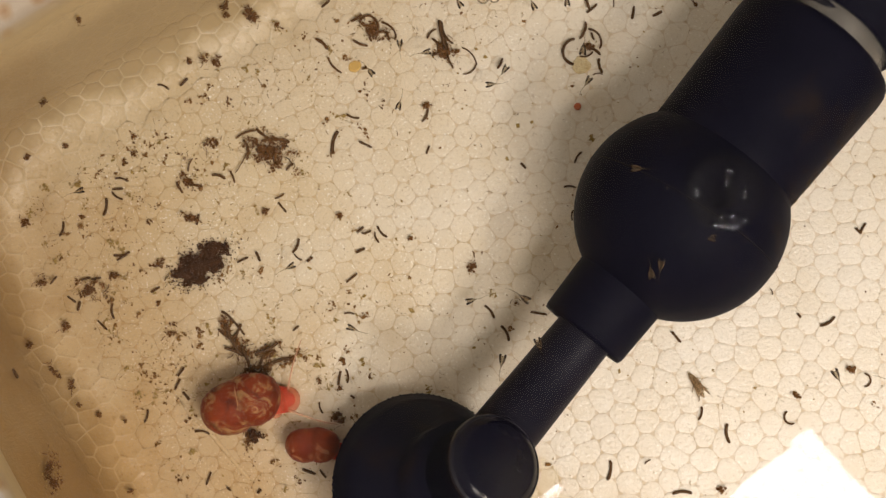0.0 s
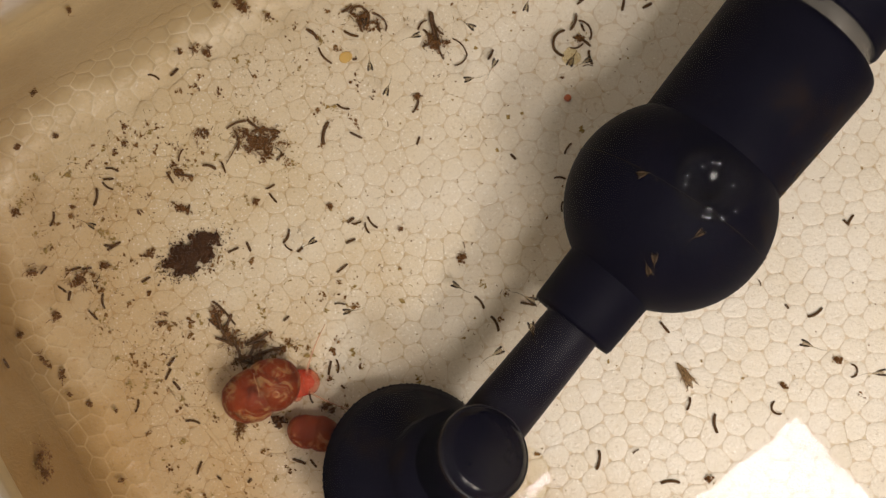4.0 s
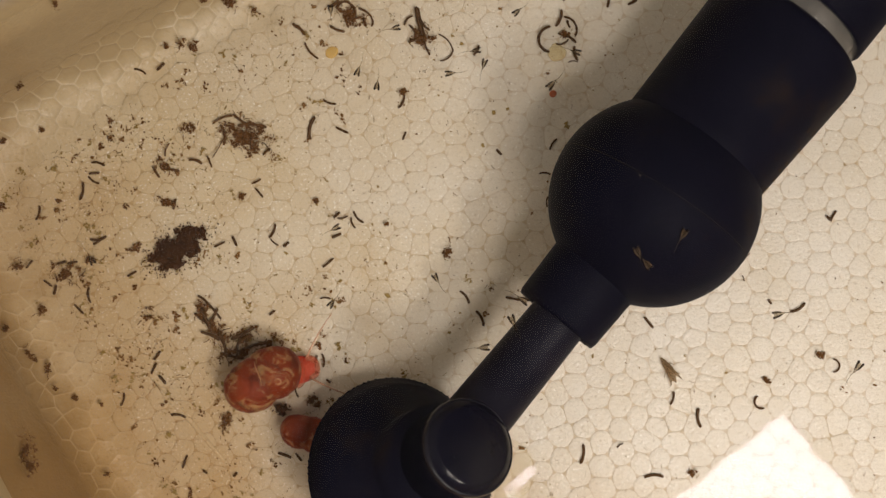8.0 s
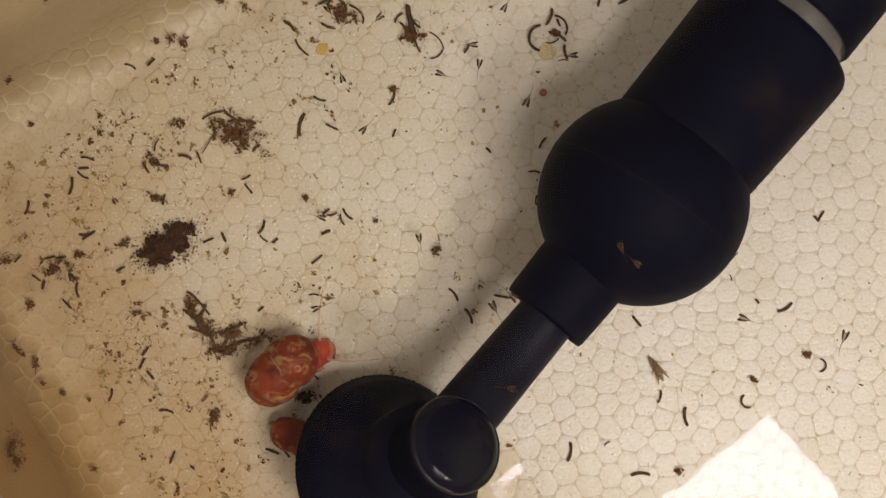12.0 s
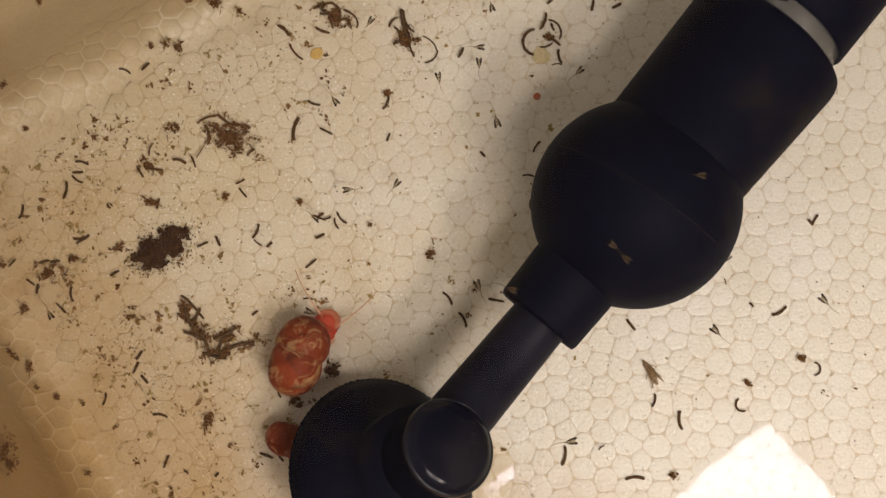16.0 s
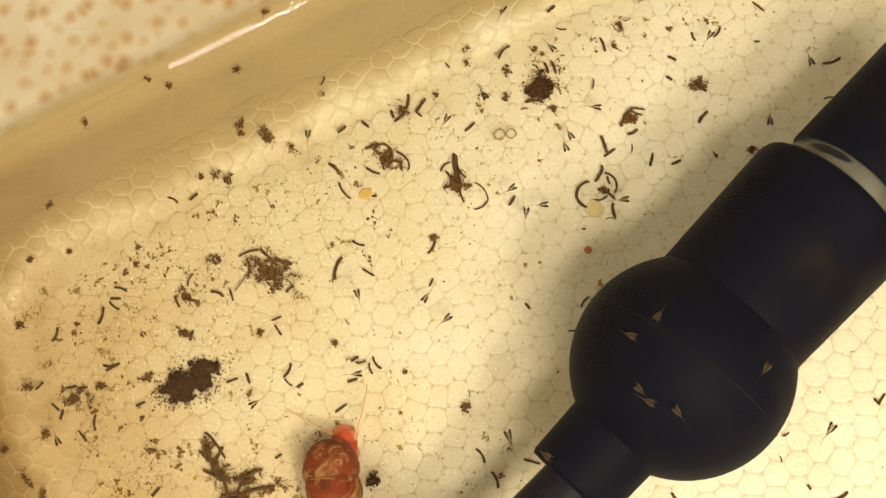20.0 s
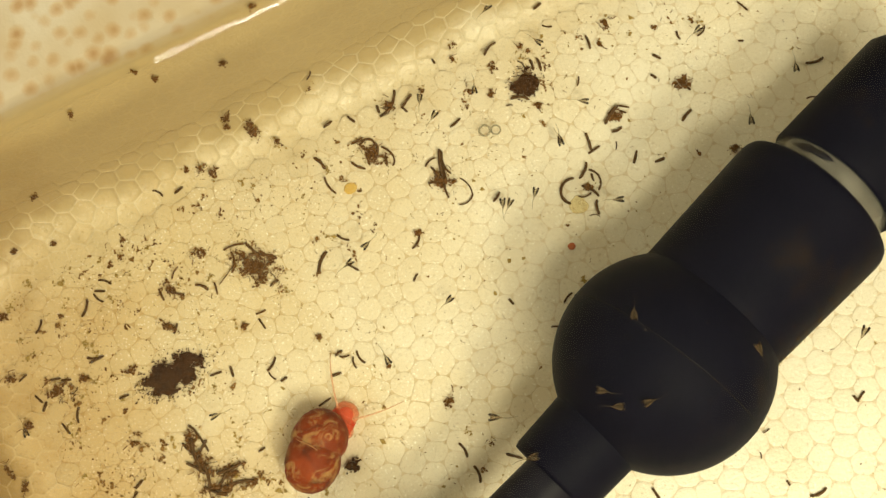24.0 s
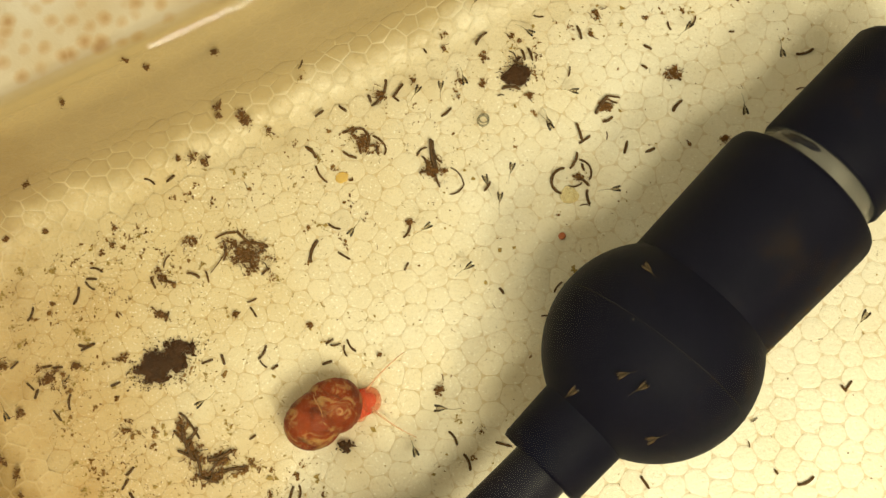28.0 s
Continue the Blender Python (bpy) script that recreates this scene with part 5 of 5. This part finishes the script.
def motions():
    walk(SNAIL, [(t, pose(x, y, 0.0003, 0, 0, a)) for t, x, y, a in SNAIL_WAY])
    for (feeler, x, y, z), way in zip(TENTACLES, ([(0, 72), (4, 60), (8, 48), (12, 62), (17, 70), (20, 72), (24, 45), (27, 22), (28, 26)], [(0, -18), (4, -30), (8, -34), (12, -24), (17, -8), (20, -4), (24, -35), (27, -52), (28, -50)])):
        walk(feeler, [(t, pose(x, y, z, 0, 0, a)) for t, a in way])
    walk(SMALL_SNAIL, [(t, pose(x, y, 0.0003, 0, 0, a)) for t, x, y, a in SMALL_WAY])
    # the bubble goes at 6.7 s, sinking into the joint under it
    walk(BUBBLE, [(0.0, pose(0.0453, 0.0014, WATER_LEVEL + 0.00003)), (6.65, pose(0.0453, 0.0014, WATER_LEVEL + 0.00003)), (6.75, pose(0.0420, 0.0003, 0.0172)), (28.0, pose(0.0420, 0.0003, 0.0172))])
    walk(RINGS[0], [(0.0, pose(0.0156, 0.0349, 0.002)), (20.0, pose(0.0156, 0.0349, 0.002)), (25.0, pose(0.0156, 0.0349, 0.002)), (28.0, pose(0.0167, 0.0349, 0.002))])
    walk(RINGS[1], [(0.0, pose(0.0173, 0.0349, 0.002)), (20.0, pose(0.0173, 0.0351, 0.002)), (25.0, pose(0.0172, 0.0351, 0.002)), (28.0, pose(0.0168, 0.0352, 0.0022))])
    swim(FRY[0], [(0, 0.0033, 0.0184, 0.0046, 255), (8, 0.0035, 0.0193, 0.0046, 263), (17, 0.0018, 0.0039, 0.0046, 188), (20, -0.0026, 0.0091, 0.0046, 113), (25, -0.0017, 0.0131, 0.0046, 38), (28, 0.0101, 0.0175, 0.0046, 38)])
    swim(FRY[1], [(0, 0.0168, 0.0214, 0.0037, 186), (8, 0.0143, 0.0211, 0.0037, 186), (17, 0.0154, 0.0211, 0.0037, 111), (20, 0.0180, 0.0262, 0.0037, 36), (25, 0.0198, 0.0229, 0.0037, 111), (28, 0.0180, 0.0253, 0.0037, 111)])
    swim(FRY[2], [(0, 0.0286, 0.0197, 0.0304, 263), (8, 0.0278, 0.0137, 0.0304, 226), (17, 0.0235, 0.0091, 0.0304, 301), (20, 0.0348, 0.0018, 0.0304, 342), (25, 0.0389, 0.0006, 0.0304, 342), (28, 0.0391, 0.0019, 0.0304, 342)])
    swim(FRY[3], [(0, 0.0307, 0.0211, 0.0057, 56), (8, 0.0325, 0.0237, 0.0057, -19), (17, 0.0354, 0.0209, 0.0057, 56), (20, 0.0340, 0.0249, 0.0057, 9), (25, 0.0361, 0.0251, 0.0057, 9), (28, 0.0365, 0.0247, 0.0057, 9)])
    swim(FRY[4], [(0, 0.0033, 0.0275, 0.0035, 94), (8, -0.0036, 0.0308, 0.0035, 94), (17, -0.0018, 0.0311, 0.0035, 169), (20, -0.0127, 0.0328, 0.0035, 94), (25, 0.0082, 0.0391, 0.0035, 94), (28, 0.0101, 0.0393, 0.0035, 94)])
    swim(FRY[5], [(0, 0.0071, 0.0262, 0.0042, 11), (8, 0.0060, 0.0278, 0.0042, 11), (17, 0.0049, 0.0293, 0.0042, 66), (20, 0.0078, 0.0360, 0.0042, 66), (25, 0.0078, 0.0366, 0.0042, 66), (28, 0.0067, 0.0382, 0.0042, 66)])
    swim(FRY[6], [(0, 0.0121, 0.0335, 0.0043, 303), (8, 0.0179, 0.0243, 0.0043, 367), (17, 0.0214, 0.0248, 0.0043, 367), (20, 0.0227, 0.0239, 0.0043, 367), (25, 0.0239, 0.0253, 0.0043, 442), (28, 0.0216, 0.0272, 0.0043, 442)])
    swim(FRY[7], [(0, 0.0230, 0.0332, 0.0037, 294), (8, 0.0242, 0.0303, 0.0037, 219), (17, 0.0225, 0.0316, 0.0037, 294), (20, 0.0254, 0.0330, 0.0037, 294), (25, 0.0265, 0.0345, 0.0037, 294), (28, 0.0264, 0.0348, 0.0037, 294)])
    swim(FRY[8], [(0, -0.0010, 0.0234, 0.0047, -49), (8, 0.0007, 0.0214, 0.0047, -109), (17, -0.0008, 0.0169, 0.0047, -44), (20, 0.0072, 0.0094, 0.0047, -119), (25, -0.0008, 0.0161, 0.0047, -119), (28, -0.0006, 0.0162, 0.0047, -119)])
    swim(FRY[9], [(0, -0.0443, 0.0061, 0.0046, 18), (8, -0.0386, -0.0064, 0.0046, -57), (17, -0.0417, -0.0145, 0.0046, -57), (20, -0.0437, -0.0145, 0.0046, -57), (25, -0.0457, -0.0143, 0.0046, -57), (28, -0.0476, -0.0143, 0.0046, -57)])
    swim(FRY[10], [(0, -0.0128, -0.0053, 0.0041, 27), (8, -0.0027, -0.0019, 0.0041, 27), (17, -0.0031, -0.0001, 0.0041, -48), (20, -0.0018, -0.0021, 0.0041, 10), (25, 0.0050, -0.0008, 0.0041, -64), (28, 0.0114, -0.0142, 0.0041, -64)])
    swim(FRY[11], [(0, -0.0034, -0.0143, 0.005, 159), (8, -0.0029, -0.0128, 0.005, 234), (17, -0.0041, -0.0146, 0.005, 159), (20, -0.0156, -0.0073, 0.005, 221), (25, -0.0192, -0.0104, 0.005, 221), (28, -0.0194, -0.0103, 0.005, 221)])
    swim(FRY[12], [(0, 0.0137, -0.0103, 0.0033, 196), (8, 0.0122, -0.0093, 0.0033, 121), (17, 0.0088, 0.0048, 0.0033, 53), (20, 0.0102, 0.0067, 0.0033, 45), (25, 0.0129, 0.0094, 0.0033, 40), (28, 0.0165, 0.0124, 0.0033, 40)])
    swim(FRY[13], [(0, 0.0210, -0.0111, 0.0304, 328), (8, 0.0240, -0.0131, 0.0304, 328), (17, 0.0245, -0.0114, 0.0304, 328), (20, 0.0259, -0.0127, 0.0304, 328), (25, 0.0271, -0.0136, 0.0304, 403), (28, 0.0319, -0.0070, 0.0304, 403)])
    swim(FRY[14], [(0, 0.0228, -0.0168, 0.0304, 110), (8, 0.0228, -0.0158, 0.0304, 113), (17, 0.0213, -0.0119, 0.0304, 113), (20, 0.0216, -0.0110, 0.0304, 113), (25, 0.0218, -0.0098, 0.0304, 183), (28, 0.0169, -0.0101, 0.0304, 183)])
    swim(FRY[15], [(0, 0.0183, -0.0188, 0.0304, 80), (8, 0.0191, -0.0190, 0.0304, 5), (17, 0.0323, -0.0306, 0.0304, 5), (20, 0.0340, -0.0319, 0.0304, 5), (25, 0.0354, -0.0331, 0.0304, 5), (28, 0.0367, -0.0345, 0.0304, 5)])
    swim(FRY[16], [(0, 0.0582, -0.0206, 0.0304, 118), (8, 0.0552, -0.0149, 0.0304, 193), (17, 0.0493, -0.0170, 0.0304, 131), (20, 0.0406, -0.0067, 0.0304, 131), (25, 0.0397, -0.0066, 0.0304, 206), (28, 0.0415, -0.0116, 0.0304, 206)])
    swim(FRY[17], [(0, 0.0647, -0.0214, 0.0304, 337), (8, 0.0644, -0.0214, 0.0304, 412), (17, 0.0636, -0.0132, 0.0304, 487), (20, 0.0575, -0.0074, 0.0304, 419), (25, 0.0647, 0.0045, 0.0304, 419), (28, 0.0649, 0.0045, 0.0304, 419)])
    swim(FRY[18], [(0, 0.0435, -0.0039, 0.0304, 351), (8, 0.0437, -0.0052, 0.0304, 421), (17, 0.0484, 0.0032, 0.0304, 346), (20, 0.0503, -0.0010, 0.0304, 421), (25, 0.0516, 0.0015, 0.0304, 496), (28, 0.0399, 0.0084, 0.0304, 496)])
    swim(FRY[19], [(0, -0.0511, -0.0267, 0.005, 281), (8, -0.0489, -0.0371, 0.005, 281), (17, -0.0505, -0.0360, 0.005, 281), (20, -0.0520, -0.0349, 0.005, 281), (25, -0.0538, -0.0338, 0.005, 281), (28, -0.0553, -0.0327, 0.005, 281)])

    # a loose shoal along the far wall
    swim(FRY[23], [(0, 0.0127, 0.0544, 0.003, 30), (17, 0.0145, 0.0532, 0.003, 80), (23, 0.0139, 0.0544, 0.003, 52), (26, 0.0139, 0.0538, 0.003, 60), (28, 0.0142, 0.0538, 0.003, 66)])
    swim(FRY[24], [(0, 0.0240, 0.0483, 0.003, -65), (17, 0.0222, 0.0495, 0.003, -15), (23, 0.0228, 0.0483, 0.003, -43), (26, 0.0228, 0.0489, 0.003, -35), (28, 0.0225, 0.0489, 0.003, -29)])
    swim(FRY[25], [(0, 0.0119, 0.0414, 0.003, -105), (17, 0.0137, 0.0402, 0.003, -55), (23, 0.0131, 0.0414, 0.003, -83), (26, 0.0131, 0.0408, 0.003, -75), (28, 0.0134, 0.0408, 0.003, -69)])
    swim(FRY[26], [(0, 0.0311, 0.0394, 0.003, -40), (17, 0.0293, 0.0406, 0.003, 10), (23, 0.0299, 0.0394, 0.003, -18), (26, 0.0299, 0.0400, 0.003, -10), (28, 0.0296, 0.0400, 0.003, -4)])
    swim(FRY[27], [(0, 0.0444, 0.0516, 0.003, 15), (17, 0.0462, 0.0504, 0.003, 65), (23, 0.0456, 0.0516, 0.003, 37), (26, 0.0456, 0.0510, 0.003, 45), (28, 0.0459, 0.0510, 0.003, 51)])
    swim(FRY[28], [(0, 0.0611, 0.0473, 0.003, -115), (17, 0.0593, 0.0485, 0.003, -65), (23, 0.0599, 0.0473, 0.003, -93), (26, 0.0599, 0.0479, 0.003, -85), (28, 0.0596, 0.0479, 0.003, -79)])
    swim(FRY[29], [(0, 0.0531, 0.0393, 0.003, -115), (17, 0.0549, 0.0381, 0.003, -65), (23, 0.0543, 0.0393, 0.003, -93), (26, 0.0543, 0.0387, 0.003, -85), (28, 0.0546, 0.0387, 0.003, -79)])
    swim(FRY[30], [(0, 0.0280, 0.0339, 0.003, -85), (17, 0.0262, 0.0351, 0.003, -35), (23, 0.0268, 0.0339, 0.003, -63), (26, 0.0268, 0.0345, 0.003, -55), (28, 0.0265, 0.0345, 0.003, -49)])
    swim(FRY[31], [(0, 0.0187, 0.0236, 0.003, 55), (17, 0.0205, 0.0224, 0.003, 105), (23, 0.0199, 0.0236, 0.003, 77), (26, 0.0199, 0.0230, 0.003, 85), (28, 0.0202, 0.0230, 0.003, 91)])
    # three more gather over the black ball
    rng = random.Random(31)
    for fish in FRY[20:23]:
        x, y, a = rng.uniform(0.036, 0.049), rng.uniform(-0.006, 0.008), rng.uniform(0, 360)
        swim(fish, [(0, x + rng.uniform(-0.004, 0.004), y + rng.uniform(-0.004, 0.004), 0.0304, a - 60), (8, x + 0.002, y - 0.003, 0.0304, a - 30), (17, x + 0.002, y - 0.002, 0.0304, a - 10), (20, x, y, 0.0304, a), (25, x + rng.uniform(-0.003, 0.003), y + rng.uniform(-0.003, 0.003), 0.0304, a + 40), (28, x + rng.uniform(-0.003, 0.003), y, 0.0304, a + 60)])


build_beads(TRAY)
motions()
